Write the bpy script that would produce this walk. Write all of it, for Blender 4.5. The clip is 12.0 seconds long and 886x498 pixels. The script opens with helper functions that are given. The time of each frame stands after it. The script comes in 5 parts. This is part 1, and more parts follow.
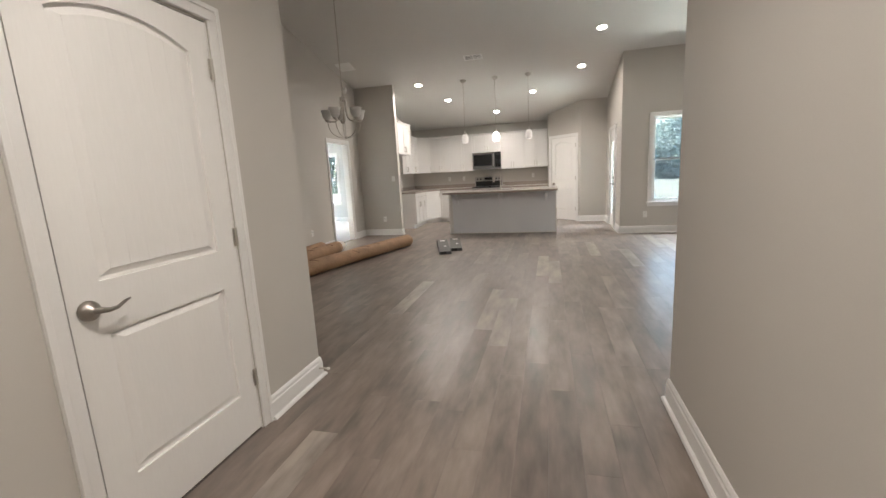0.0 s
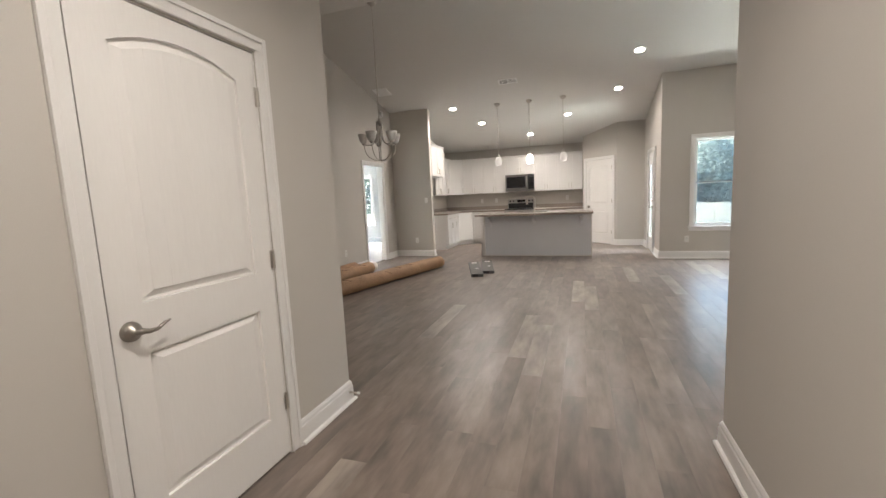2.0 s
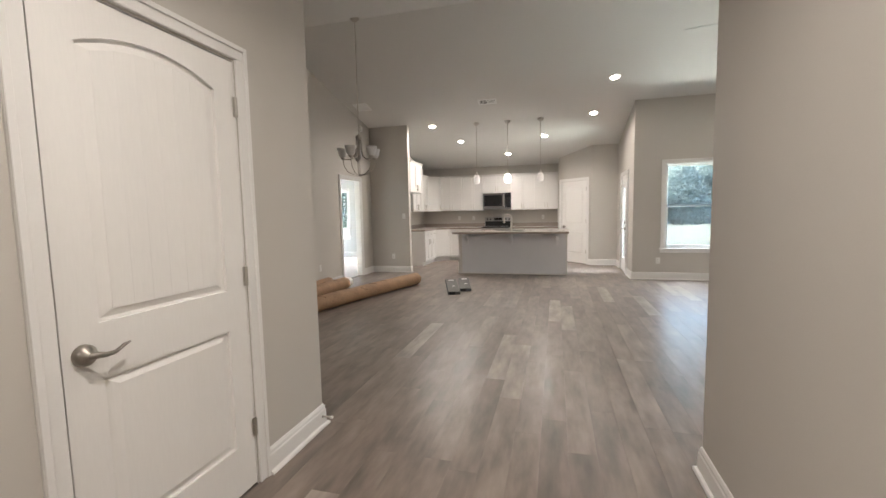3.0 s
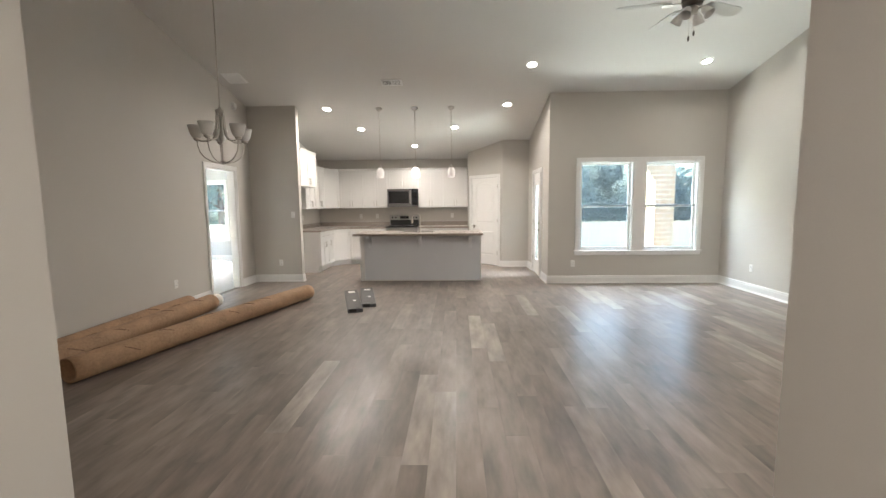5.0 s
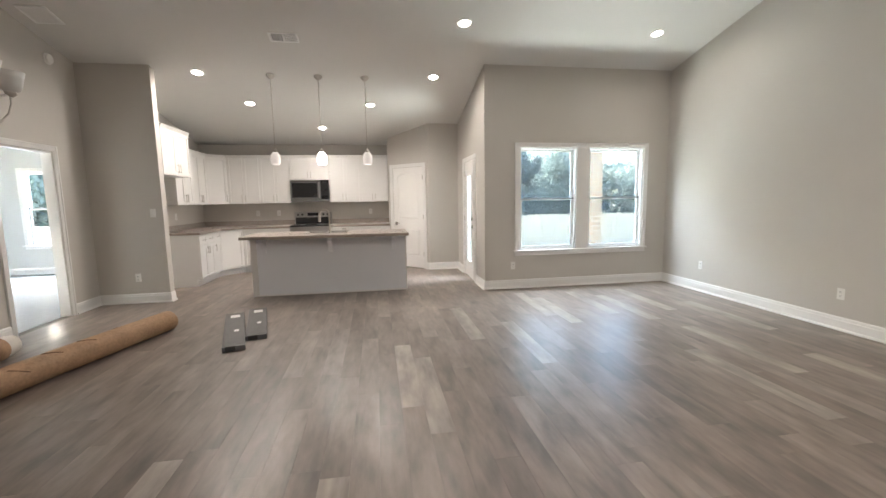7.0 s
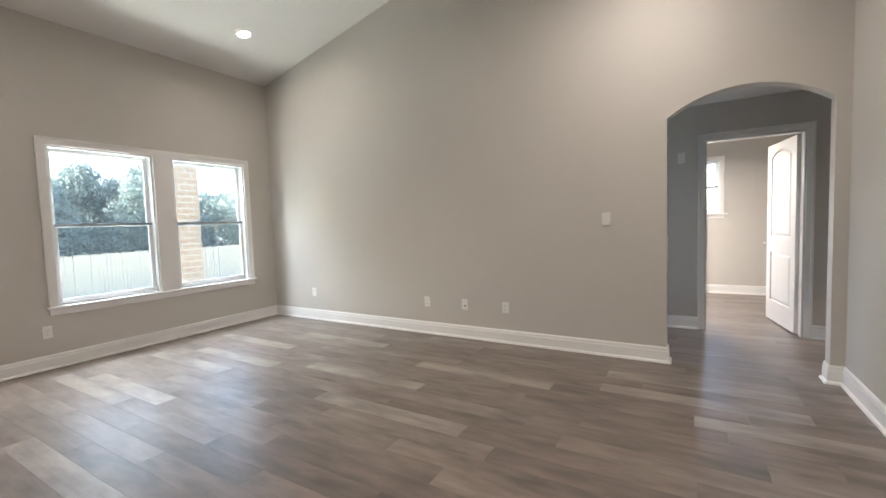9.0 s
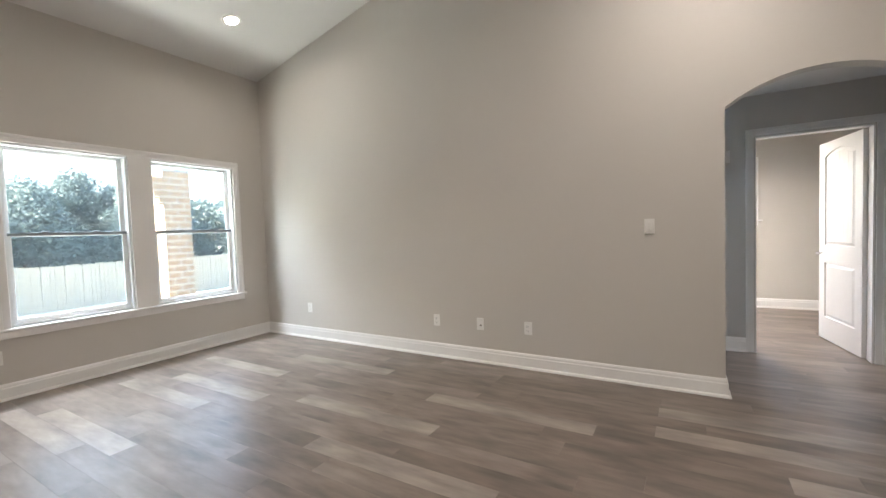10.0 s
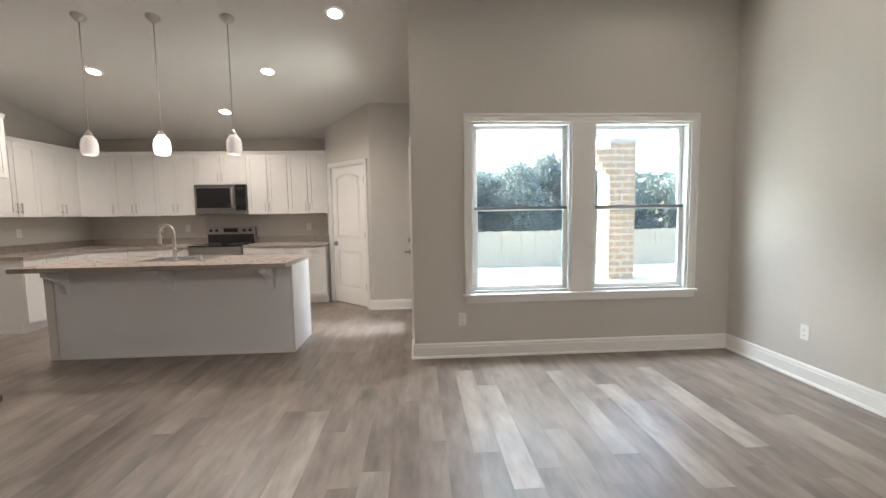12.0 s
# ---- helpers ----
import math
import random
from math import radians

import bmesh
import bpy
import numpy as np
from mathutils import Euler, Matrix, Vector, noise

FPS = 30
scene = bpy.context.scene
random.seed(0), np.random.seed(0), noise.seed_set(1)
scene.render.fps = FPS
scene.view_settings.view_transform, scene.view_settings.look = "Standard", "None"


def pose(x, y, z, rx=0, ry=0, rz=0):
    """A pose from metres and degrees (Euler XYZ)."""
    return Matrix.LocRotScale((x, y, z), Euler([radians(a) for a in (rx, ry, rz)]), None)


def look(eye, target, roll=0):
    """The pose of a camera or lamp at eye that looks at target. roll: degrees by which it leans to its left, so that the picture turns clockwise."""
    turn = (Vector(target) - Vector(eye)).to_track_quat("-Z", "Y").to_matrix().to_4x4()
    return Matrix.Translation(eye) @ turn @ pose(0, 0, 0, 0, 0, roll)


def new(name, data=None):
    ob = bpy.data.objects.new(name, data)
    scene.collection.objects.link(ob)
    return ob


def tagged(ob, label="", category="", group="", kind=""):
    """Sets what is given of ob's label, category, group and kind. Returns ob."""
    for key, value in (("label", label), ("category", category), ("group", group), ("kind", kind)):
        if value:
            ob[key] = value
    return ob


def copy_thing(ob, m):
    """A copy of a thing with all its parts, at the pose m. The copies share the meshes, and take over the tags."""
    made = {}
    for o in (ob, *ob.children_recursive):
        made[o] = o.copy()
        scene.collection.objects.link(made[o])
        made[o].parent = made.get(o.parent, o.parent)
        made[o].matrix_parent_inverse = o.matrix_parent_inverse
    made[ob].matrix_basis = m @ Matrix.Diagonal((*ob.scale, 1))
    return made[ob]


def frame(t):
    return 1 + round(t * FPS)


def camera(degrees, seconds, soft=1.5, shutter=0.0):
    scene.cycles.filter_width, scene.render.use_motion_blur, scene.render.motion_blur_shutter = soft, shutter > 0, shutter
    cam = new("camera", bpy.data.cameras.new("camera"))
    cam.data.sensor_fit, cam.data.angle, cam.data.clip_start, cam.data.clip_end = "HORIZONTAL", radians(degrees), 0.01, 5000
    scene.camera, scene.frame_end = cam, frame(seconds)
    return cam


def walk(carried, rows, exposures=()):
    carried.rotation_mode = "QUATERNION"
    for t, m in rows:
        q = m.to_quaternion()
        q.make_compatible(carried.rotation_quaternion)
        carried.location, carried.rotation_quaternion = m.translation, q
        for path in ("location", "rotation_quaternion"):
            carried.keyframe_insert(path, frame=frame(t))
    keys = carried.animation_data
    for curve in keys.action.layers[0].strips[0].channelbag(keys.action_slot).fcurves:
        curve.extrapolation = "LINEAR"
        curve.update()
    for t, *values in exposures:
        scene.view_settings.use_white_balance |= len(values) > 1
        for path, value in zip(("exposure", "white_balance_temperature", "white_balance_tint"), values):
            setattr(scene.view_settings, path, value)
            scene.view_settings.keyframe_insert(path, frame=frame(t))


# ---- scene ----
cam = camera(93.8, 12.0)
PATH = [
    (0, (0.015, -0.079, 1.298), (-0.482, 1.826, 0.946), -3.1),
    (0.5, (0.039, -0.042, 1.283), (-0.795, 1.734, 0.896), -3.6),
    (1, (0.059, -0.02, 1.302), (-0.744, 1.783, 0.977), -4.2),
    (1.5, (0.028, -0.04, 1.321), (-0.647, 1.822, 1.046), -3.8),
    (2, (-0.018, -0.039, 1.318), (-0.656, 1.841, 1.071), -2.7),
    (2.5, (-0.034, -0.009, 1.33), (-0.609, 1.895, 1.124), -0.8),
    (2.7, (-0.041, -0.017, 1.33), (-0.593, 1.896, 1.141), -0.8),
    (4.3, (-0.222, 0.552, 1.406), (-0.546, 2.519, 1.242), -1.6),
    (4.5, (-0.213, 0.712, 1.415), (-0.431, 2.691, 1.226), -0.7),
    (5, (-0.287, 1.068, 1.414), (-0.354, 3.057, 1.205), -0.6),
    (5.5, (-0.242, 1.417, 1.398), (-0.328, 3.407, 1.219), -1.6),
    (6, (-0.254, 1.76, 1.404), (-0.386, 3.745, 1.204), -1.0),
    (6.5, (-0.28, 2.094, 1.41), (-0.225, 4.082, 1.192), -0.6),
    (6.7, (-0.283, 2.212, 1.409), (-0.139, 4.193, 1.176), -0.8),
    (8.3, (0.025, 3.088, 1.276), (1.384, 4.541, 1.075), -1.0),
    (8.5, (0.104, 3.114, 1.279), (1.613, 4.411, 1.071), -1.1),
    (9, (0.353, 3.242, 1.274), (2.072, 4.257, 1.148), -1.9),
    (9.5, (0.563, 3.377, 1.272), (2.33, 4.306, 1.149), -1.8),
    (10, (0.775, 3.619, 1.282), (2.494, 4.637, 1.193), -2.0),
    (10.5, (0.973, 3.872, 1.29), (2.442, 5.226, 1.195), -2.2),
    (11, (1.22, 4.137, 1.315), (2.261, 5.841, 1.195), -1.0),
    (11.5, (1.333, 4.445, 1.338), (1.941, 6.344, 1.184), -0.1),
    (12, (1.386, 4.745, 1.332), (1.507, 6.734, 1.163), -0.9),
]
walk(cam, [(t, look(eye, target, roll)) for t, eye, target, roll in PATH], exposures=[(0.0, 5.17, 6300, 10), (2.5, 5.19, 6350, 11), (4.5, 5.37, 6300, 9), (6.5, 5.30, 6300, 10), (8.5, 5.16, 6400, 13), (10.5, 5.15, 6400, 13), (12.0, 4.95, 6450, 12)])

# ---- light ----
SUN_TO = Vector((-0.72, 0.57, 0.38)).normalized()
world = bpy.data.worlds.new("world")
scene.world = world
world.use_nodes = True
wn = world.node_tree
sky = wn.nodes.new("ShaderNodeTexSky")
sky.sky_type, sky.sun_disc = "NISHITA", False
sky.sun_elevation = math.asin(SUN_TO.z)
sky.sun_rotation = math.atan2(SUN_TO.x, SUN_TO.y)
sky.air_density, sky.dust_density = 1.0, 4.0
wn.nodes["Background"].inputs["Strength"].default_value = 0.15
wn.links.new(sky.outputs[0], wn.nodes["Background"].inputs["Color"])

sun_data = bpy.data.lights.new("sun", "SUN")
sun_data.energy, sun_data.angle, sun_data.color = 2.4, radians(0.6), (1.0, 0.97, 0.92)
sun = new("sun", sun_data)
sun.matrix_world = look(SUN_TO * 40, (0, 0, 0))

CAN_WATTS, SOUTH_WATTS, HALL_WATTS, ROOM_WATTS, PENDANT_WATTS = 0.68, 0.66, 0.59, 1.8, 0.05
WINDOW_WATTS, PATIO_WATTS, BOUNCE_WATTS, SIDE_WATTS = 10.5, 2.6, 4.6, 30.0
WARM = (1.0, 0.90, 0.80)

# ---- materials ----


def mat(name, color, rough=0.5, metal=0.0, vary=0.06, scale=3.0, grain=0.0, grain_scale=180.0, spec=0.5, coat=0.0, stretch=None):
    """Painted or plain surface: a broad and a fine variation of the colour, and fine relief."""
    m = bpy.data.materials.new(name)
    m.use_nodes = True
    nt = m.node_tree
    b = nt.nodes["Principled BSDF"]
    b.inputs["Roughness"].default_value = rough
    b.inputs["Metallic"].default_value = metal
    b.inputs["Specular IOR Level"].default_value = spec
    b.inputs["Coat Weight"].default_value = coat
    tc = nt.nodes.new("ShaderNodeTexCoord")
    mp = nt.nodes.new("ShaderNodeMapping")
    if stretch:
        mp.inputs["Scale"].default_value = stretch
    nt.links.new(tc.outputs["Object"], mp.inputs[0])
    big = nt.nodes.new("ShaderNodeTexNoise")
    big.inputs["Scale"].default_value, big.inputs["Detail"].default_value = scale, 5
    nt.links.new(mp.outputs[0], big.inputs["Vector"])
    fine = nt.nodes.new("ShaderNodeTexNoise")
    fine.inputs["Scale"].default_value, fine.inputs["Detail"].default_value = grain_scale, 3
    nt.links.new(mp.outputs[0], fine.inputs["Vector"])
    add = nt.nodes.new("ShaderNodeMath")
    add.operation = "ADD"
    nt.links.new(big.outputs["Fac"], add.inputs[0])
    nt.links.new(fine.outputs["Fac"], add.inputs[1])
    mr = nt.nodes.new("ShaderNodeMapRange")
    mr.inputs["From Min"].default_value, mr.inputs["From Max"].default_value = 0.6, 1.4
    mr.inputs["To Min"].default_value, mr.inputs["To Max"].default_value = 1 - vary, 1 + vary
    nt.links.new(add.outputs[0], mr.inputs["Value"])
    mul = nt.nodes.new("ShaderNodeVectorMath")
    mul.operation = "SCALE"
    mul.inputs[0].default_value = color
    nt.links.new(mr.outputs[0], mul.inputs["Scale"])
    nt.links.new(mul.outputs[0], b.inputs["Base Color"])
    rr = nt.nodes.new("ShaderNodeMapRange")
    rr.inputs["To Min"].default_value, rr.inputs["To Max"].default_value = max(rough - 0.06, 0.02), min(rough + 0.08, 1)
    nt.links.new(big.outputs["Fac"], rr.inputs["Value"])
    nt.links.new(rr.outputs[0], b.inputs["Roughness"])
    if grain:
        bp = nt.nodes.new("ShaderNodeBump")
        bp.inputs["Strength"].default_value, bp.inputs["Distance"].default_value = grain, 0.002
        nt.links.new(fine.outputs["Fac"], bp.inputs["Height"])
        nt.links.new(bp.outputs[0], b.inputs["Normal"])
    return m


def glow(name, color, strength):
    m = bpy.data.materials.new(name)
    m.use_nodes = True
    b = m.node_tree.nodes["Principled BSDF"]
    b.inputs["Base Color"].default_value = (0.9, 0.88, 0.85, 1)
    b.inputs["Emission Color"].default_value = (*color, 1)
    b.inputs["Emission Strength"].default_value = strength
    b.inputs["Roughness"].default_value = 0.25
    return m


def plank_mat(name, by_object, tones):
    """Grey-brown vinyl oak: tone by piece, long grain, cathedral figure, low gloss."""
    m = bpy.data.materials.new(name)
    m.use_nodes = True
    nt = m.node_tree
    N, L = nt.nodes.new, nt.links.new
    b = nt.nodes["Principled BSDF"]
    if by_object:
        rnd = N("ShaderNodeObjectInfo").outputs["Random"]
    else:
        rnd = N("ShaderNodeNewGeometry").outputs["Random Per Island"]
    geo = N("ShaderNodeNewGeometry")
    off = N("ShaderNodeVectorMath")
    off.operation = "SCALE"
    off.inputs[0].default_value = (7.3, 31.7, 3.1)
    L(rnd, off.inputs["Scale"])
    pos = N("ShaderNodeVectorMath")
    L(geo.outputs["Position"], pos.inputs[0])
    L(off.outputs[0], pos.inputs[1])
    layers = []
    for scale, detail in (((7.5, 2.2, 7.5), 4), ((22.0, 4.6, 22.0), 4), ((90.0, 5.5, 90.0), 2)):
        mp = N("ShaderNodeMapping")
        mp.inputs["Scale"].default_value = scale
        L(pos.outputs[0], mp.inputs[0])
        tex = N("ShaderNodeTexNoise")
        tex.inputs["Scale"].default_value, tex.inputs["Detail"].default_value = 1.0, detail
        L(mp.outputs[0], tex.inputs["Vector"])
        layers.append(tex.outputs["Fac"])
    ramp = N("ShaderNodeValToRGB")
    e = ramp.color_ramp.elements
    e[0].position, e[0].color = 0.0, (*tones[0], 1)
    e[1].position, e[1].color = 1.0, (*tones[2], 1)
    e.new(0.45).color = (*tones[1], 1)
    e.new(0.78).color = (*(t * 1.12 for t in tones[1]), 1)
    L(rnd, ramp.inputs[0])
    total = None
    for fac, weight in zip(layers, (1.75, 0.70, 0.10)):
        add = N("ShaderNodeMath")
        add.operation = "MULTIPLY_ADD"
        add.inputs[1].default_value, add.inputs[2].default_value = weight, -0.275
        L(fac, add.inputs[0])
        if total:
            L(total, add.inputs[2])
        total = add.outputs[0]
    col = N("ShaderNodeVectorMath")
    col.operation = "SCALE"
    L(ramp.outputs[0], col.inputs[0])
    L(total, col.inputs["Scale"])
    L(col.outputs[0], b.inputs["Base Color"])
    ro = N("ShaderNodeMapRange")
    ro.inputs["To Min"].default_value, ro.inputs["To Max"].default_value = 0.33, 0.50
    L(layers[0], ro.inputs["Value"])
    L(ro.outputs[0], b.inputs["Roughness"])
    b.inputs["Specular IOR Level"].default_value = 0.6
    b.inputs["Coat Weight"].default_value, b.inputs["Coat Roughness"].default_value = 0.20, 0.25
    return m


def glass_mat(name, tint, rough=0.0, haze=0.0):
    m = bpy.data.materials.new(name)
    m.use_nodes = True
    nt = m.node_tree
    nt.nodes.remove(nt.nodes["Principled BSDF"])
    tr = nt.nodes.new("ShaderNodeBsdfTransparent")
    tr.inputs[0].default_value = (*tint, 1)
    gl = nt.nodes.new("ShaderNodeBsdfGlossy")
    gl.inputs["Roughness"].default_value = rough
    lw = nt.nodes.new("ShaderNodeLayerWeight")
    pw = nt.nodes.new("ShaderNodeMath")
    pw.operation = "POWER"
    pw.inputs[1].default_value = 5.0
    nt.links.new(lw.outputs["Facing"], pw.inputs[0])
    fr = nt.nodes.new("ShaderNodeMath")
    fr.operation = "MULTIPLY_ADD"
    fr.inputs[1].default_value, fr.inputs[2].default_value = 0.6, 0.03
    nt.links.new(pw.outputs[0], fr.inputs[0])
    mx = nt.nodes.new("ShaderNodeMixShader")
    nt.links.new(fr.outputs[0], mx.inputs[0])
    nt.links.new(tr.outputs[0], mx.inputs[1])
    nt.links.new(gl.outputs[0], mx.inputs[2])
    # translucent share that lays a pale haze over the view outdoors
    haze_bsdf = nt.nodes.new("ShaderNodeBsdfTranslucent")
    haze_bsdf.inputs[0].default_value = (0.85, 0.92, 1.0, 1)
    veil = nt.nodes.new("ShaderNodeMixShader")
    veil.inputs[0].default_value = haze
    nt.links.new(mx.outputs[0], veil.inputs[1])
    nt.links.new(haze_bsdf.outputs[0], veil.inputs[2])
    nt.links.new(veil.outputs[0], nt.nodes["Material Output"].inputs["Surface"])
    return m


M_WALL = mat("greige wall paint", (0.565, 0.537, 0.495), 0.62, vary=0.025, scale=1.2, grain=0.10, grain_scale=260)
M_CEIL = mat("flat ceiling paint", (0.70, 0.69, 0.665), 0.85, vary=0.025, scale=0.9, grain=0.22, grain_scale=170)
M_TRIM = mat("white trim paint", (0.80, 0.79, 0.77), 0.32, vary=0.02, scale=5, grain=0.05, grain_scale=90)
M_DOOR = mat("white door paint", (0.84, 0.825, 0.80), 0.36, vary=0.025, scale=4, grain=0.16, grain_scale=120, stretch=(1, 1, 0.12))
M_CAB = mat("white cabinet lacquer", (0.74, 0.725, 0.705), 0.35, vary=0.02, scale=4, grain=0.04)
M_ISLAND = mat("pale grey island paint", (0.79, 0.80, 0.835), 0.5, vary=0.03, scale=2.5, grain=0.08)
M_NICKEL = mat("brushed nickel", (0.55, 0.52, 0.48), 0.32, metal=1.0, vary=0.05, scale=30, grain_scale=400)
M_LEVER = mat("aged nickel", (0.33, 0.305, 0.275), 0.32, metal=1.0, vary=0.08, scale=30, grain_scale=400)
M_STEEL = mat("stainless steel", (0.46, 0.45, 0.44), 0.34, metal=1.0, vary=0.05, scale=12, stretch=(1, 1, 14))
M_MWSTEEL = mat("dark stainless steel", (0.25, 0.245, 0.24), 0.4, metal=1.0, vary=0.05, scale=12, stretch=(1, 1, 14))
M_DARKSTEEL = mat("dark bronze metal", (0.16, 0.145, 0.13), 0.4, metal=1.0)
M_BLACK = mat("black glass", (0.012, 0.012, 0.013), 0.25, vary=0.1)
M_BLACKPLASTIC = mat("black enamel", (0.02, 0.02, 0.02), 0.3, vary=0.1)
M_COUNTER = mat("speckled grey-brown laminate", (0.33, 0.285, 0.25), 0.28, vary=0.15, scale=26, grain_scale=150)
M_PLATE = mat("white plastic plate", (0.78, 0.77, 0.74), 0.3, vary=0.01)
M_VENT = mat("bright white vent enamel", (0.88, 0.88, 0.87), 0.4, vary=0.01)
M_DARKHOLE = mat("near-black for openings and display", (0.03, 0.03, 0.03), 0.7)
M_PAPER = mat("brown kraft paper", (0.38, 0.235, 0.135), 0.75, vary=0.28, scale=5, grain=0.12, grain_scale=45)
M_PAPERMARK = mat("dark print on kraft paper", (0.17, 0.10, 0.06), 0.8)
M_FOAM = mat("off-white carpet backing", (0.72, 0.68, 0.62), 0.95, vary=0.1, scale=20, grain=0.5)
M_CARTON = mat("dark grey printed carton", (0.10, 0.10, 0.105), 0.45, vary=0.15, scale=8, grain=0.1)
M_CARTONTOP = mat("grey wood-print carton", (0.11, 0.105, 0.10), 0.6, vary=0.3, scale=9, stretch=(6, 0.6, 6))
M_LABEL = mat("white paper label", (0.75, 0.74, 0.72), 0.6, vary=0.02)
M_FROST = mat("frosted glass shade", (0.72, 0.71, 0.69), 0.4, vary=0.04, scale=8)
M_CANGLOW = glow("lit lamp lens", (1.0, 0.93, 0.84), 1.5)
M_PENDGLOW = glow("lit pendant glass", (1.0, 0.93, 0.86), 0.24)
M_PENDOFF = glow("softly lit pendant glass", (1.0, 0.86, 0.80), 0.006)
# the tint dims the view outdoors, the translucent share paints haze on it
M_GLASS = glass_mat("window glass", (0.55, 0.585, 0.60), haze=0.006)
# brighter copy of the window glass, for panes that should look blown out
M_BRIGHTGLASS = glass_mat("untinted glass for brighter views", (0.9, 0.92, 0.93))
M_VINYL = mat("white vinyl sash", (0.78, 0.80, 0.80), 0.35, vary=0.01)
M_SCREENBAR = mat("grey meeting rail", (0.22, 0.25, 0.27), 0.5)
M_BRICK = mat("tan brick", (0.30, 0.188, 0.098), 0.85, vary=0.3, scale=9, grain=0.5, grain_scale=70)
M_MORTAR = mat("pale mortar", (0.42, 0.355, 0.28), 0.9, vary=0.1, scale=20, grain=0.4)
M_FENCE = mat("weathered pale fence wood", (0.43, 0.35, 0.25), 0.85, vary=0.2, scale=3, grain=0.3, stretch=(8, 8, 0.6))
M_CONCRETE = mat("pale concrete", (0.42, 0.40, 0.37), 0.9, vary=0.12, scale=1.5, grain=0.3)
M_GROUND = mat("dry sandy grass", (0.30, 0.29, 0.21), 0.95, vary=0.3, scale=0.8, grain=0.5, grain_scale=40)
M_LEAF = mat("hedge leaves", (0.135, 0.17, 0.155), 0.9, vary=0.3, spec=0.05, scale=0.7, grain_scale=9)
leaf_nt = M_LEAF.node_tree
leaf_tr = leaf_nt.nodes.new("ShaderNodeBsdfTranslucent")
leaf_tr.inputs[0].default_value = (0.27, 0.33, 0.30, 1)
leaf_mx = leaf_nt.nodes.new("ShaderNodeMixShader")
leaf_mx.inputs[0].default_value = 0.5
leaf_nt.links.new(leaf_nt.nodes["Principled BSDF"].outputs[0], leaf_mx.inputs[1])
leaf_nt.links.new(leaf_tr.outputs[0], leaf_mx.inputs[2])
leaf_nt.links.new(leaf_mx.outputs[0], leaf_nt.nodes["Material Output"].inputs["Surface"])
M_BARK = mat("grey bark", (0.12, 0.10, 0.08), 0.9, vary=0.3, scale=6, grain=0.6, grain_scale=30)
# wall paint made lighter, so its colour carries the side room's daylight
M_SIDEWALL = mat("wall paint lightened for brightness", (0.60, 0.60, 0.585), 0.6, vary=0.02, scale=1.2, grain=0.1, grain_scale=240)
M_CARPETFLOOR = mat("pale grey carpet", (0.42, 0.425, 0.43), 0.95, vary=0.1, scale=14, grain=0.5, grain_scale=220)
M_JOINT = mat("dark floor joint", (0.13, 0.113, 0.10), 0.8)
M_FANWHITE = mat("pale fan blade", (0.66, 0.66, 0.63), 0.4, vary=0.05, scale=6)
OAK = ((0.162, 0.130, 0.110), (0.190, 0.154, 0.131), (0.228, 0.188, 0.161))
M_PLANK = plank_mat("grey oak vinyl plank", True, OAK)
M_PLANKPALE = plank_mat("pale oak vinyl plank", True, ((0.278, 0.238, 0.206), (0.294, 0.252, 0.219), (0.314, 0.270, 0.236)))
M_PLANKFAR = plank_mat("grey oak vinyl planks", False, OAK)

# ---- mesh helpers ----


def link(name, bm, material, smooth=False):
    me = bpy.data.meshes.new(name)
    bmesh.ops.recalc_face_normals(bm, faces=bm.faces)
    if smooth:
        for f in bm.faces:
            f.smooth = True
    bm.to_mesh(me)
    bm.free()
    me.materials.append(material)
    return new(name, me)


def part(name, bm, material, parent, label="", smooth=False):
    ob = link(name, bm, material, smooth)
    ob.parent = parent
    if label:
        tagged(ob, label)
    return ob


def thing(name, x, y, z, rz=0, label="", category="", group="", kind=""):
    ob = new(name)
    ob.empty_display_size = 0.1
    ob.matrix_world = pose(x, y, z, 0, 0, rz)
    return tagged(ob, label, category, group, kind)


def structure(name, bm, material, label="", smooth=False):
    return tagged(link(name, bm, material, smooth), label, kind="structure")


def hexa(bm, pts):
    """A solid of eight corners: four below, four above, in the same turn."""
    v = [bm.verts.new(p) for p in pts]
    for f in ((0, 3, 2, 1), (4, 5, 6, 7), (0, 1, 5, 4), (1, 2, 6, 5), (2, 3, 7, 6), (3, 0, 4, 7)):
        bm.faces.new([v[i] for i in f])
    return v


def box(bm, x0, y0, z0, x1, y1, z1):
    x0, x1, y0, y1, z0, z1 = min(x0, x1), max(x0, x1), min(y0, y1), max(y0, y1), min(z0, z1), max(z0, z1)
    return hexa(bm, [(x0, y0, z0), (x1, y0, z0), (x1, y1, z0), (x0, y1, z0), (x0, y0, z1), (x1, y0, z1), (x1, y1, z1), (x0, y1, z1)])


def bevel(bm, w=0.003, seg=1):
    bmesh.ops.bevel(bm, geom=bm.edges[:], offset=w, segments=seg, affect="EDGES", profile=0.5, clamp_overlap=True)
    return bm


def boxes(*dims, bev=0.0):
    bm = bmesh.new()
    for d in dims:
        box(bm, *d)
    return bevel(bm, bev) if bev else bm


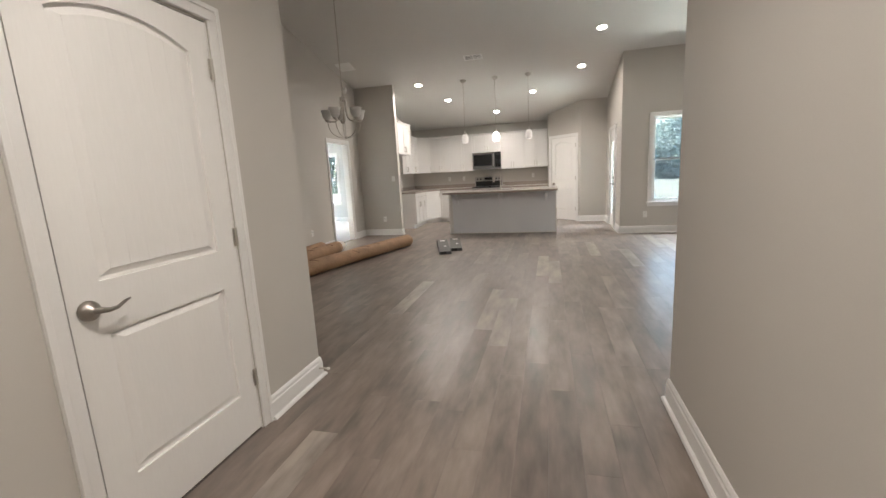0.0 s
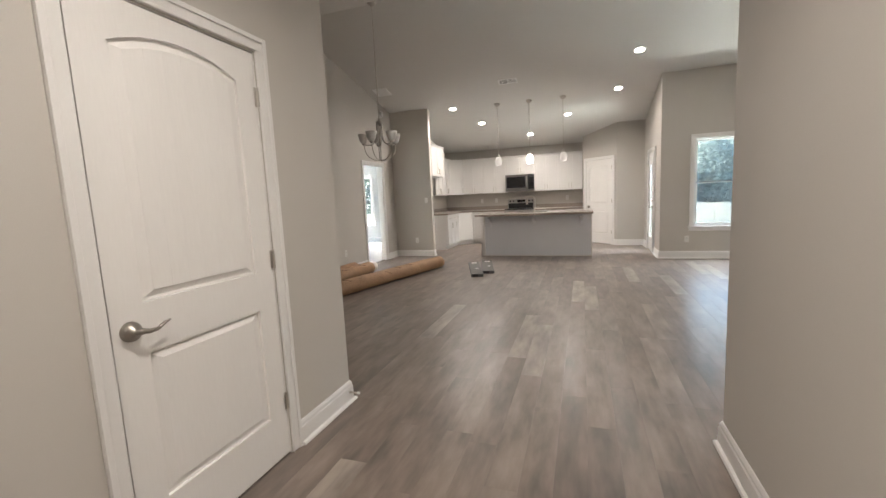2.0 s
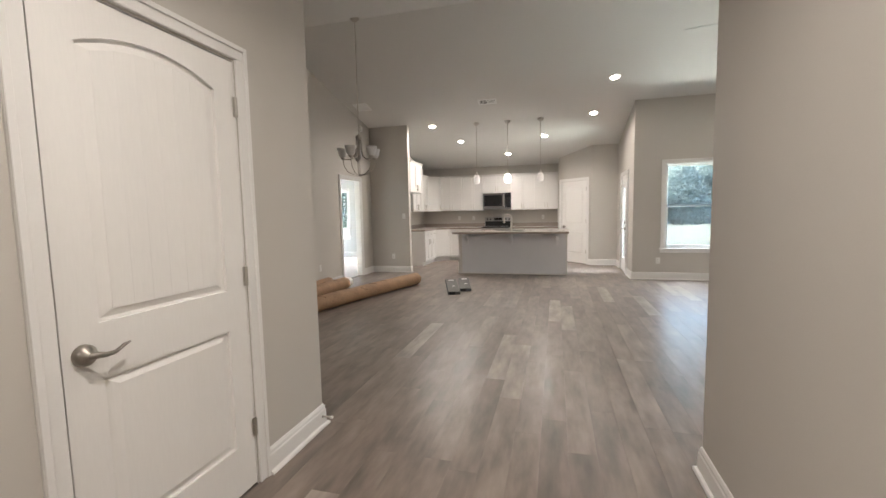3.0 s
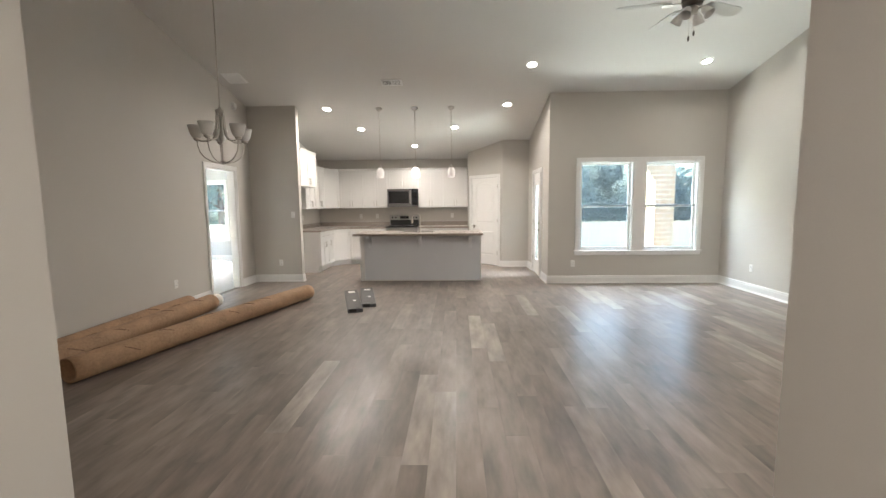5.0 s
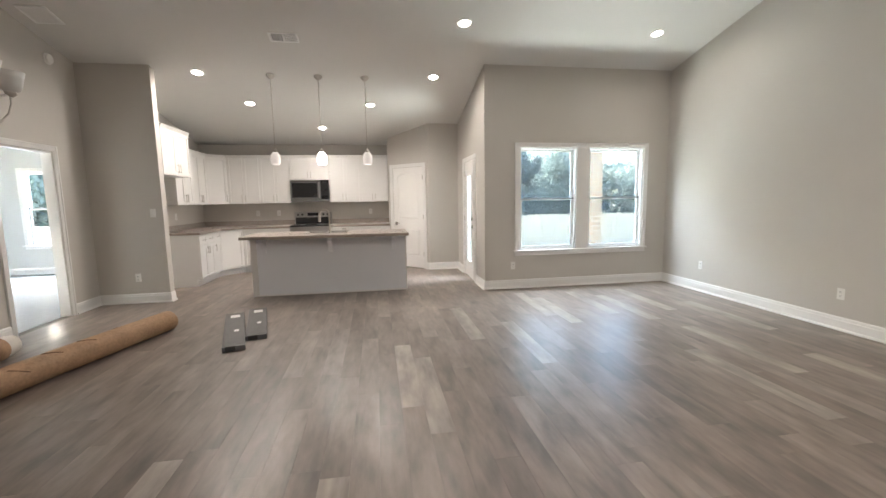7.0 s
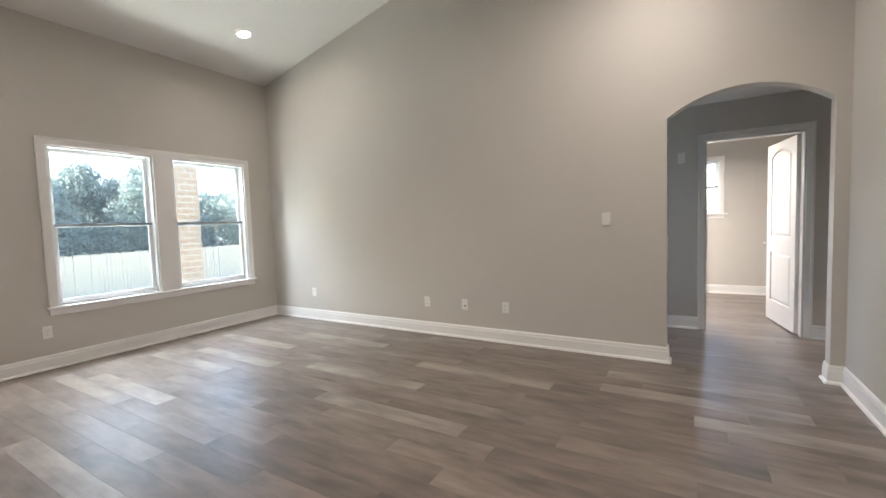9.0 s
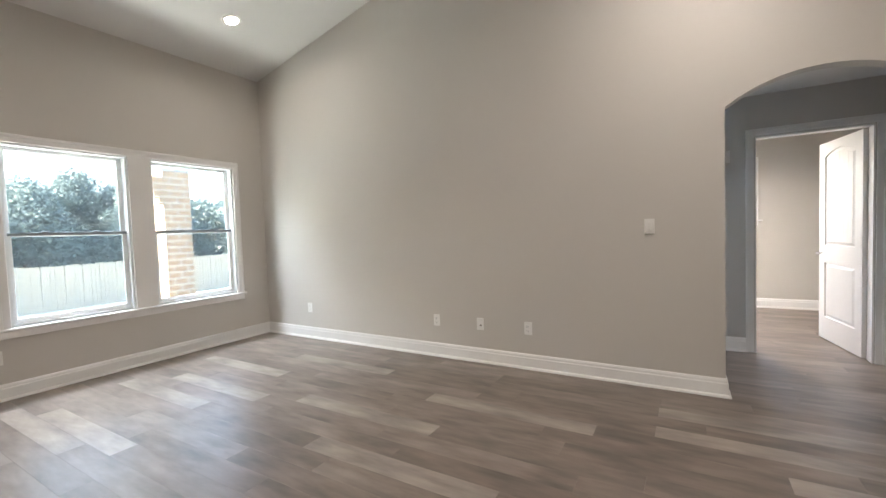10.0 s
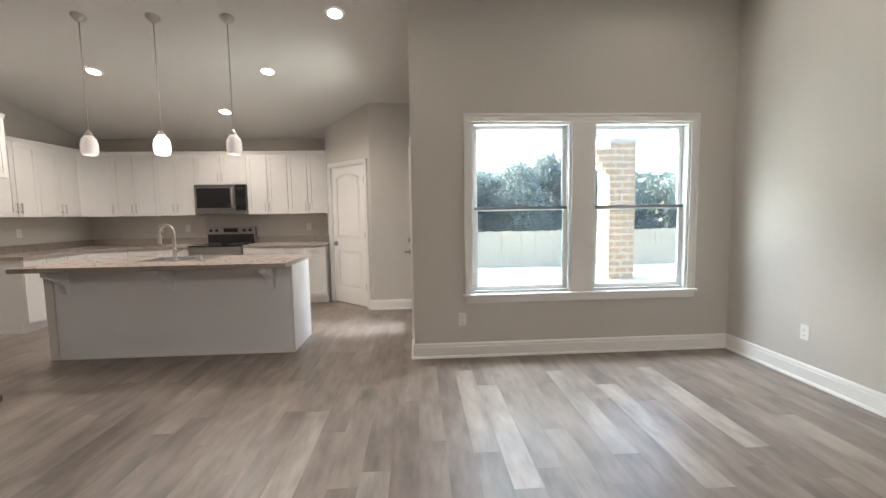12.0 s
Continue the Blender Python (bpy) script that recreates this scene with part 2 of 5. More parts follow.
def lathe(profile, seg=24, cap=True):
    """A turned solid: (radius, height) from bottom to top."""
    bm = bmesh.new()
    rings = []
    for r, z in profile:
        rings.append([bm.verts.new((r * math.cos(2 * math.pi * i / seg), r * math.sin(2 * math.pi * i / seg), z)) for i in range(seg)])
    for a, b in zip(rings, rings[1:]):
        for i in range(seg):
            bm.faces.new((a[i], a[(i + 1) % seg], b[(i + 1) % seg], b[i]))
    if cap:
        bm.faces.new(rings[0][::-1])
        bm.faces.new(rings[-1])
    return bm


def tube(points, r, seg=10):
    """A round bar along points; r is one radius or one for each point."""
    bm = bmesh.new()
    pts = [Vector(p) for p in points]
    rad = r if isinstance(r, (list, tuple)) else [r] * len(pts)
    rings = []
    ref = Vector((0, 0, 1))
    for i, p in enumerate(pts):
        d = (pts[min(i + 1, len(pts) - 1)] - pts[max(i - 1, 0)]).normalized()
        if abs(d.dot(ref)) > 0.95:
            ref = Vector((1, 0, 0))
        u = d.cross(ref).normalized()
        w = d.cross(u)
        rings.append([bm.verts.new(p + rad[i] * (math.cos(2 * math.pi * k / seg) * u + math.sin(2 * math.pi * k / seg) * w)) for k in range(seg)])
        ref = -w
    for a, b in zip(rings, rings[1:]):
        for k in range(seg):
            bm.faces.new((a[k], a[(k + 1) % seg], b[(k + 1) % seg], b[k]))
    bm.faces.new(rings[0][::-1])
    bm.faces.new(rings[-1])
    return bm


def moved(bm, m):
    bmesh.ops.transform(bm, matrix=m, verts=bm.verts[:])
    return bm


def wall_x(bm, x0, x1, strips):
    """A wall that runs along y: strips of (y0, y1, low0, low1, high0, high1)."""
    for y0, y1, a0, a1, b0, b1 in strips:
        hexa(bm, [(x0, y0, a0), (x1, y0, a0), (x1, y1, a1), (x0, y1, a1), (x0, y0, b0), (x1, y0, b0), (x1, y1, b1), (x0, y1, b1)])
    return bm


def wall_y(bm, y0, y1, strips):
    """A wall that runs along x: strips of (x0, x1, low, high)."""
    for x0, x1, a, b in strips:
        box(bm, x0, y0, a, x1, y1, b)
    return bm


# ---- plan ----
LEFT, RIGHT, NORTH, CORNER = -4.14, 4.355, 8.505, 1.34
SOUTH, HALL_L, HALL_R, HALL_END = 2.25, -1.50, 0.648, -2.4
STUB, STUB_X, KLEFT, KBACK = 8.79, -3.232, -3.82, 11.72
RIDGE_Y, SLOPE = 5.49, 0.23
RIDGE_Z = 3.325 + SLOPE * (NORTH - RIDGE_Y)
T = 0.12
PANTRY = 11.316


def ceil(y):
    return RIDGE_Z - SLOPE * abs(y - RIDGE_Y)


def sl(y0, y1, low=0.0):
    return (y0, y1, low, low, ceil(y0) + 0.03, ceil(y1) + 0.03)


# ceiling: two slopes with real thickness; flat ceilings of the side spaces
bm = bmesh.new()
for ya, yb in ((SOUTH - 0.1, RIDGE_Y), (RIDGE_Y, KBACK + 0.1)):
    za, zb = ceil(ya), ceil(yb)
    hexa(bm, [(LEFT - 0.1, ya, za), (RIGHT + 0.1, ya, za), (RIGHT + 0.1, yb, zb), (LEFT - 0.1, yb, zb),
              (LEFT - 0.1, ya, za + 0.15), (RIGHT + 0.1, ya, za + 0.15), (RIGHT + 0.1, yb, zb + 0.15), (LEFT - 0.1, yb, zb + 0.15)])
structure("ceiling", bm, M_CEIL, "vaulted grey-white painted ceiling")
structure("ceiling", boxes((HALL_L - 0.1, HALL_END, 2.74, HALL_R + 0.1, SOUTH - 0.13, 2.86)), M_CEIL, "flat hallway ceiling")
structure("ceiling", boxes((RIGHT + T, 0.6, 2.45, 8.4, 4.4, 2.55)), M_CEIL, "flat ceiling of the side hall and room")
structure("ceiling", boxes((-9.0, 5.4, 2.74, LEFT - T, 12.1, 2.86)), M_CEIL, "flat ceiling of the sunlit side room")

# west wall with the doorway to the side room
DW0, DW1, DWZ = 7.405, 8.225, 2.045
bm = wall_x(bmesh.new(), LEFT - T, LEFT, [sl(SOUTH - 0.1, RIDGE_Y), sl(RIDGE_Y, DW0), (DW0, DW1, DWZ, DWZ, ceil(DW0) + 0.03, ceil(DW1) + 0.03), sl(DW1, STUB)])
structure("wall_west", bm, M_WALL, "tall greige painted wall under the vault")
# stub wall beside the refrigerator bay, and the kitchen walls
structure("wall_stub", wall_x(bmesh.new(), LEFT - T, STUB_X, [sl(STUB, STUB + T)]), M_WALL, "greige stub wall")
structure("wall_kitchen_west", wall_x(bmesh.new(), KLEFT - T, KLEFT, [sl(STUB + T, KBACK)]), M_WALL, "greige kitchen side wall")
structure("wall_kitchen_north", wall_x(bmesh.new(), KLEFT - T, CORNER + T, [sl(KBACK, KBACK + T)]), M_WALL, "greige kitchen back wall")
# pantry: short return, diagonal wall with its door, flat wall
bm = wall_x(bmesh.new(), 0.0, T, [sl(PANTRY + 0.05, KBACK)])
structure("wall_pantry_return", bm, M_WALL, "greige pantry return wall")
PD0, PD1 = 0.125, 0.925


def diag(d, n=0.0):
    """A point of the plan d metres along the pantry's diagonal wall, n metres into the pantry."""
    k = math.sqrt(0.5)
    return (d * k + n * k, PANTRY - d * k + n * k)


bm = bmesh.new()
DLEN = 0.75 / math.sqrt(0.5)
for d0, d1, z0 in ((0.0, PD0, 0.0), (PD0, PD1, 2.045), (PD1, DLEN, 0.0)):
    a, b, c, e = diag(d0), diag(d1), diag(d1, T), diag(d0, T)
    hexa(bm, [(*a, z0), (*b, z0), (*c, z0), (*e, z0)] + [(*p, ceil(p[1]) + 0.03) for p in (a, b, c, e)])
structure("wall_pantry", bm, M_WALL, "greige diagonal pantry wall")
structure("wall_pantry_flat", wall_x(bmesh.new(), 0.75, CORNER, [sl(PANTRY - 0.75, PANTRY - 0.75 + T)]), M_WALL, "greige wall beside the pantry")
# wall with the glazed patio door
PT0, PT1 = 9.13, 9.95
bm = wall_x(bmesh.new(), CORNER, CORNER + T, [sl(NORTH, PT0), (PT0, PT1, 2.045, 2.045, ceil(PT0) + 0.03, ceil(PT1) + 0.03), sl(PT1, KBACK)])
structure("wall_patio", bm, M_WALL, "greige wall with the patio door")
# window wall
WX0, WX1, WX2, WX3, WZ0, WZ1 = 1.885, 2.805, 3.01, 3.93, 0.59, 2.145
top = ceil(NORTH) + 0.03
bm = wall_y(bmesh.new(), NORTH, NORTH + 0.15, [(CORNER + T, WX0, 0, top), (WX0, WX3, 0, WZ0), (WX0, WX3, WZ1, top), (WX1, WX2, WZ0, WZ1), (WX3, RIGHT + T, 0, top)])
structure("wall_north", bm, M_WALL, "greige wall around the double window")
# east wall with the arched opening
AR0, AR1, ARZ, ARTOP = 2.335, 3.39, 2.08, 2.262
half, rise = (AR1 - AR0) / 2, ARTOP - ARZ
R = (half * half + rise * rise) / (2 * rise)


def arch(y):
    return ARTOP - R + math.sqrt(max(R * R - (y - (AR0 + AR1) / 2) ** 2, 0))


strips = [(0.6, SOUTH - 0.1, 0, 0, 2.9, 2.9), sl(SOUTH - 0.1, AR0)]
ys = [AR0 + (AR1 - AR0) * i / 24 for i in range(25)]
strips += [(a, b, arch(a), arch(b), ceil(a) + 0.03, ceil(b) + 0.03) for a, b in zip(ys, ys[1:])]
strips += [sl(AR1, RIDGE_Y), sl(RIDGE_Y, NORTH)]
structure("wall_east", wall_x(bmesh.new(), RIGHT, RIGHT + T, strips), M_WALL, "tall greige wall with an arched opening")
# south walls either side of the hallway, and the wall above its mouth
st = ceil(SOUTH) + 0.03
bm = wall_y(bmesh.new(), SOUTH - T, SOUTH, [(LEFT, HALL_L - T, 0, st), (HALL_L - T, HALL_R + T, 2.74, st), (HALL_R + T, RIGHT, 0, st)])
structure("wall_south", bm, M_WALL, "greige wall on both sides of the hallway")
# hallway
HD0, HD1 = 0.862, 1.652
bm = wall_x(bmesh.new(), HALL_L - T, HALL_L, [(HALL_END, HD0, 0, 0, 2.74, 2.74), (HD0, HD1, 2.045, 2.045, 2.74, 2.74), (HD1, SOUTH, 0, 0, 2.74, 2.74)])
structure("wall_hall_west", bm, M_WALL, "greige hallway wall with a closet door")
structure("wall_hall_east", wall_x(bmesh.new(), HALL_R, HALL_R + T, [(HALL_END, SOUTH, 0, 0, 2.74, 2.74)]), M_WALL, "greige hallway wall")
structure("wall_hall_south", wall_y(bmesh.new(), HALL_END - T, HALL_END, [(HALL_L - T, HALL_R + T, 0, 2.86)]), M_WALL, "greige hallway end wall")
cx0, cx1 = HALL_L - T - 0.75, HALL_L - T - 0.001
structure("wall_closet", boxes((cx0, HD0 - 0.2, -0.05, cx0 + 0.05, HD1 + 0.2, 2.4), (cx0 + 0.05, HD0 - 0.2, -0.05, cx1, HD0 - 0.15, 2.4), (cx0 + 0.05, HD1 + 0.15, -0.05, cx1, HD1 + 0.2, 2.4), (cx0 + 0.05, HD0 - 0.15, 2.35, cx1, HD1 + 0.15, 2.4), (cx0 + 0.05, HD0 - 0.15, -0.05, cx1, HD1 + 0.15, -0.005)), M_WALL, "closed closet behind the hallway door")
# side hall and room beyond the arch
BX, BD0, BD1, FARX = 5.70, 2.245, 3.070, 8.3
bm = wall_x(bmesh.new(), BX, BX + T, [(0.7, BD0, 0, 0, 2.5, 2.5), (BD0, BD1, 2.06, 2.06, 2.5, 2.5), (BD1, 4.3, 0, 0, 2.5, 2.5)])
structure("wall_side_hall", bm, M_WALL, "greige side hall wall with a doorway")
bm = wall_y(bmesh.new(), 0.6, 0.7, [(RIGHT + T, FARX, 0, 2.5)])
NW0, NW1, NWZ0, NWZ1 = 6.65, 7.45, 0.65, 2.10
HW0, HW1 = RIGHT + T + 0.15, BX - 0.15
wall_y(bm, 4.3, 4.4, [(RIGHT + T, HW0, 0, 2.5), (HW0, HW1, 0, NWZ0), (HW0, HW1, NWZ1, 2.5), (HW1, NW0, 0, 2.5), (NW0, NW1, 0, NWZ0), (NW0, NW1, NWZ1, 2.5), (NW1, FARX + T, 0, 2.5)])
structure("wall_side_ends", bm, M_WALL, "greige end walls of the side hall")
BW0, BW1, BWZ0, BWZ1 = 2.80, 3.62, 1.28, 2.12
bm = wall_x(bmesh.new(), FARX, FARX + T, [(0.6, BW0, 0, 0, 2.5, 2.5), (BW0, BW1, 0, 0, BWZ0, BWZ0), (BW0, BW1, BWZ1, BWZ1, 2.5, 2.5), (BW1, 4.3, 0, 0, 2.5, 2.5)])
structure("wall_side_room", bm, M_WALL, "greige far wall of the side room with a window")
# sunlit room beyond the west doorway
SW0, SW1, SWZ0, SWZ1 = -7.25, -6.45, 0.60, 2.08
bm = wall_y(bmesh.new(), 12.0, 12.12, [(-9.0, SW0, 0, 2.8), (SW0, SW1, 0, SWZ0), (SW0, SW1, SWZ1, 2.8), (SW1, LEFT - T, 0, 2.8)])
structure("wall_side_north", bm, M_SIDEWALL, "wall of the sunlit room with a window, daylight in its colour")
bm = wall_x(bmesh.new(), -9.1, -9.0, [(5.3, 6.6, 0, 0, 2.8, 2.8), (6.6, 7.6, 0, 0, 2.8, 2.8), (7.6, 9.2, 0, 0, 0.6, 0.6), (7.6, 9.2, 2.2, 2.2, 2.8, 2.8), (9.2, 12.1, 0, 0, 2.8, 2.8)])
wall_y(bm, 5.3, 5.4, [(-9.0, LEFT - T, 0, 2.8)])
wall_x(bm, LEFT - T, LEFT - T + 0.1, [(STUB + T, 12.1, 0, 0, 2.8, 2.8)])
structure("wall_side_closing", bm, M_SIDEWALL, "walls of the sunlit room, daylight in their colour")


# ---- baseboards ----
def baseboard(p, q, side, m0=0, m1=0):
    """A moulded board with a shoe from p to q on the floor; side: the way that it faces; m0, m1: mitre of an outer (1) or inner (-1) corner."""
    p, q, s = Vector((*p, 0)), Vector((*q, 0)), Vector((*side, 0))
    way = (q - p).normalized()
    prof = ((0, 0), (0.034, 0), (0.034, 0.007), (0.029, 0.016), (0.017, 0.021), (0.016, 0.098), (0.012, 0.106), (0.012, 0.120), (0.006, 0.134), (0, 0.136))
    bm = bmesh.new()
    ends = [[bm.verts.new(e + s * a + way * (k * a) + Vector((0, 0, h))) for a, h in prof] for e, k in ((p, -m0), (q, m1))]
    n = len(prof)
    for i in range(n):
        bm.faces.new((ends[0][i], ends[0][(i + 1) % n], ends[1][(i + 1) % n], ends[1][i]))
    bm.faces.new(ends[0][::-1])
    bm.faces.new(ends[1])
    return structure("baseboard", bm, M_TRIM, "white moulded baseboard with a shoe")


CW = 0.072
baseboard((LEFT, SOUTH), (LEFT, DW0 - CW), (1, 0), -1)
baseboard((LEFT, DW1 + CW), (LEFT, STUB), (1, 0), 0, -1)
baseboard((LEFT, STUB), (STUB_X, STUB), (0, -1), -1, 1)
baseboard((STUB_X, STUB), (STUB_X, STUB + T), (1, 0), 1)
baseboard((0.75, PANTRY - 0.75), (CORNER, PANTRY - 0.75), (0, -1), 0, -1)
baseboard((CORNER, PT1 + CW), (CORNER, PANTRY - 0.75), (-1, 0), 0, -1)
baseboard((CORNER, NORTH), (CORNER, PT0 - CW), (-1, 0), 1)
baseboard((CORNER, NORTH), (RIGHT, NORTH), (0, -1), 1, -1)
baseboard((RIGHT, AR1), (RIGHT, NORTH), (-1, 0), 1, -1)
baseboard((RIGHT, AR1), (RIGHT + T, AR1), (0, -1), 1)
baseboard((RIGHT, SOUTH), (RIGHT, AR0), (-1, 0), -1, 1)
baseboard((RIGHT, AR0), (RIGHT + T, AR0), (0, 1), 1)
baseboard((HALL_R, SOUTH), (RIGHT, SOUTH), (0, 1), 1, -1)
baseboard((LEFT, SOUTH), (HALL_L, SOUTH), (0, 1), -1, 1)
baseboard((HALL_L, HD1 + CW), (HALL_L, SOUTH), (1, 0), 0, 1)
baseboard((HALL_L, HALL_END), (HALL_L, HD0 - CW), (1, 0))
baseboard((HALL_R, HALL_END), (HALL_R, SOUTH), (-1, 0), 0, 1)
baseboard((BX, BD1 + CW), (BX, 4.3), (-1, 0))
baseboard((BX, 0.7), (BX, BD0 - CW), (-1, 0))
baseboard((FARX, 0.7), (FARX, 4.3), (-1, 0))
baseboard((-9.0, 12.0), (LEFT - T, 12.0), (0, -1))
baseboard(diag(PD1 + CW), diag(DLEN), (-math.sqrt(0.5), -math.sqrt(0.5)))


# ---- doors ----
def casing(parent, w, h, depth, j=0.012):
    """Moulded trim round an opening of w by h, its inner corner at the origin; faces -y. With the jamb behind it."""
    for name, dims in (("casing_side", ((-CW, -0.012, 0, -0.006, 0, h + 0.006), (-CW, -0.020, 0, -CW + 0.022, -0.012, h + CW))),
                       ("casing_side", ((w + 0.006, -0.012, 0, w + CW, 0, h + 0.006), (w + CW - 0.022, -0.020, 0, w + CW, -0.012, h + CW))),
                       ("casing_head", ((-CW, -0.012, h + 0.006, w + CW, 0, h + CW), (-CW + 0.022, -0.020, h + CW - 0.022, w + CW - 0.022, -0.012, h + CW),
                                        (-0.02, -0.016, h + 0.006, w + 0.02, -0.012, h + 0.018)))):
        part(name, boxes(*dims, bev=0.002), M_TRIM, parent)
    part("jamb", boxes((-0.006, 0.001, 0, j, depth, h), (w - j, 0.001, 0, w + 0.006, depth, h), (j, 0.001, h - j, w - j, depth, h + 0.004)), M_TRIM, parent)


def door_leaf(parent, w, h, hinge_right, handle_mat, plank_grooves=True):
    """A moulded two-panel door with an arched upper panel; front faces -y, one lower corner at the origin."""
    bm = bmesh.new()
    st, th, dep = 0.115, 0.035, 0.014
    z_low, z_mid0, z_mid1, z_side, z_arch = 0.235, 0.80, 0.985, h - 0.15, h - 0.085
    box(bm, 0, dep, 0, w, th - dep, h)
    cx, hw = w / 2, w / 2 - st
    rise = z_arch - z_side
    rad = (hw * hw + rise * rise) / (2 * rise)

    def arc(x):
        return z_arch - rad + math.sqrt(max(rad * rad - (x - cx) ** 2, 0))
    for y0, y1 in ((0, dep), (th - dep, th)):
        box(bm, 0, y0, 0, st, y1, h)
        box(bm, w - st, y0, 0, w, y1, h)
        box(bm, st, y0, 0, w - st, y1, z_low)
        box(bm, st, y0, z_mid0, w - st, y1, z_mid1)
        xs = [st + 2 * hw * i / 14 for i in range(15)]
        for a, b in zip(xs, xs[1:]):
            hexa(bm, [(a, y0, arc(a)), (b, y0, arc(b)), (b, y1, arc(b)), (a, y1, arc(a)), (a, y0, h), (b, y0, h), (b, y1, h), (a, y1, h)])
    leaf = part("leaf", bm, M_DOOR, parent)
    # raised fields with sloping edges
    for y_out, y_in in ((0.002, dep), (th - 0.002, th - dep)):
        g = 0.037
        bm = bmesh.new()
        x0, x1 = st + 0.012, w - st - 0.012
        hexa(bm, [(x0, y_in, z_low + 0.012), (x1, y_in, z_low + 0.012), (x1 - g, y_out, z_low + g), (x0 + g, y_out, z_low + g),
                  (x0, y_in, z_mid0 - 0.012), (x1, y_in, z_mid0 - 0.012), (x1 - g, y_out, z_mid0 - g), (x0 + g, y_out, z_mid0 - g)])
        part("lower_panel", bm, M_DOOR, leaf)
        bm = bmesh.new()
        n = 6
        for i in range(n):
            a, b = x0 + g + (x1 - x0 - 2 * g) * i / n, x0 + g + (x1 - x0 - 2 * g) * (i + 1) / n
            q = 0.0007 if plank_grooves else 0
            yb = y_out + (0.0006 if y_out < y_in else -0.0006)
            hexa(bm, [(a, y_in, z_mid1 + g), (b, y_in, z_mid1 + g), (b, yb, z_mid1 + g), (a, yb, z_mid1 + g),
                      (a, y_in, arc(a) - g), (b, y_in, arc(b) - g), (b, yb, arc(b) - g), (a, yb, arc(a) - g)])
            hexa(bm, [(a + q, y_in, z_mid1 + g), (b - q, y_in, z_mid1 + g), (b - q, y_out, z_mid1 + g), (a + q, y_out, z_mid1 + g),
                      (a + q, y_in, arc(a) - g), (b - q, y_in, arc(b) - g), (b - q, y_out, arc(b) - g), (a + q, y_out, arc(a) - g)])
        # sloped border
        y_out2 = y_out + (0.0015 if y_out < y_in else -0.0015)
        for i in range(n):
            a, b = x0 + g + (x1 - x0 - 2 * g) * i / n, x0 + g + (x1 - x0 - 2 * g) * (i + 1) / n
            a2, b2 = x0 + (x1 - x0) * i / n, x0 + (x1 - x0) * (i + 1) / n
            for lo, hi, la, lb in ((z_mid1 + 0.012, z_mid1 + g, None, None),):
                hexa(bm, [(a2, y_in, lo), (b2, y_in, lo), (b, y_out2, hi), (a, y_out2, hi), (a2, y_in, lo + 0.001), (b2, y_in, lo + 0.001), (b, y_in, hi), (a, y_in, hi)])
            hexa(bm, [(a2, y_in, arc(a2) - 0.012), (b2, y_in, arc(b2) - 0.012), (b, y_out2, arc(b) - g), (a, y_out2, arc(a) - g),
                      (a2, y_in, arc(a2) - 0.013), (b2, y_in, arc(b2) - 0.013), (b, y_in, arc(b) - g), (a, y_in, arc(a) - g)])
        za, zb = arc(x0) - 0.012, arc(x0 + g) - g
        for xa, xb in ((x0, x0 + g), (x1, x1 - g)):
            hexa(bm, [(xa, y_in, z_mid1 + 0.012), (xa, y_in, za), (xb, y_out2, zb), (xb, y_out2, z_mid1 + g), (xa, y_in, z_mid1 + 0.0121), (xa, y_in, za - 0.001), (xb, y_in, zb), (xb, y_in, z_mid1 + g)])
        part("upper_panel", bm, M_DOOR, leaf)
    # lever handle
    hx, d = (0.060, 1) if hinge_right else (w - 0.060, -1)
    handle = part("rosette", moved(lathe([(0.036, 0), (0.036, 0.005), (0.033, 0.016), (0.024, 0.026), (0.013, 0.031), (0.012, 0.036)], 24), Matrix.Translation((hx, -0.0005, 0.895)) @ Matrix.Rotation(math.pi / 2, 4, "X")), handle_mat, leaf, "round nickel rosette", True)
    pts = [(hx, -0.020, 0.895), (hx, -0.036, 0.895), (hx + d * 0.012, -0.046, 0.896), (hx + d * 0.035, -0.049, 0.890), (hx + d * 0.065, -0.048, 0.890), (hx + d * 0.095, -0.045, 0.903), (hx + d * 0.118, -0.043, 0.908)]
    part("lever", tube(pts, [0.010, 0.011, 0.011, 0.0085, 0.0065, 0.006, 0.0035]), handle_mat, leaf, "curved nickel lever handle", True)
    back = [(x, 0.035 - y, z) for x, y, z in pts]
    part("lever", tube(back, [0.010, 0.011, 0.011, 0.0085, 0.0065, 0.006, 0.0035]), handle_mat, leaf, "curved nickel lever handle", True)
    part("latch", boxes((hx - d * 0.068 - 0.004, 0.006, 0.875, hx - d * 0.068 + 0.004, 0.028, 0.935)), handle_mat, leaf)
    return leaf


def hinges(parent, x, h):
    for z in (0.30, 1.05, h - 0.21):
        bm = lathe([(0.007, 0), (0.007, 0.09)], 12)
        moved(bm, Matrix.Translation((x, -0.006, z - 0.045)))
        box(bm, x - 0.016, -0.004, z - 0.045, x + 0.014, -0.001, z + 0.045)
        part("hinge", bm, M_NICKEL, parent, "brushed nickel hinge")


# closet door in the hallway: the wall faces +x
d = thing("door_1", HALL_L, HD0, 0, 90, "closed white two-panel closet door with an arched upper panel", "door", kind="structure")
casing(d, HD1 - HD0, 2.045, T, 0.002)
leaf = door_leaf(d, HD1 - HD0 - 0.012, 2.025, True, M_LEVER)
leaf.location = (0.008, 0.004, 0.012)
hinges(d, HD1 - HD0 - 0.004, 2.045)
part("threshold", boxes((0, 0.004, 0, HD1 - HD0, T - 0.01, 0.004)), M_JOINT, d)
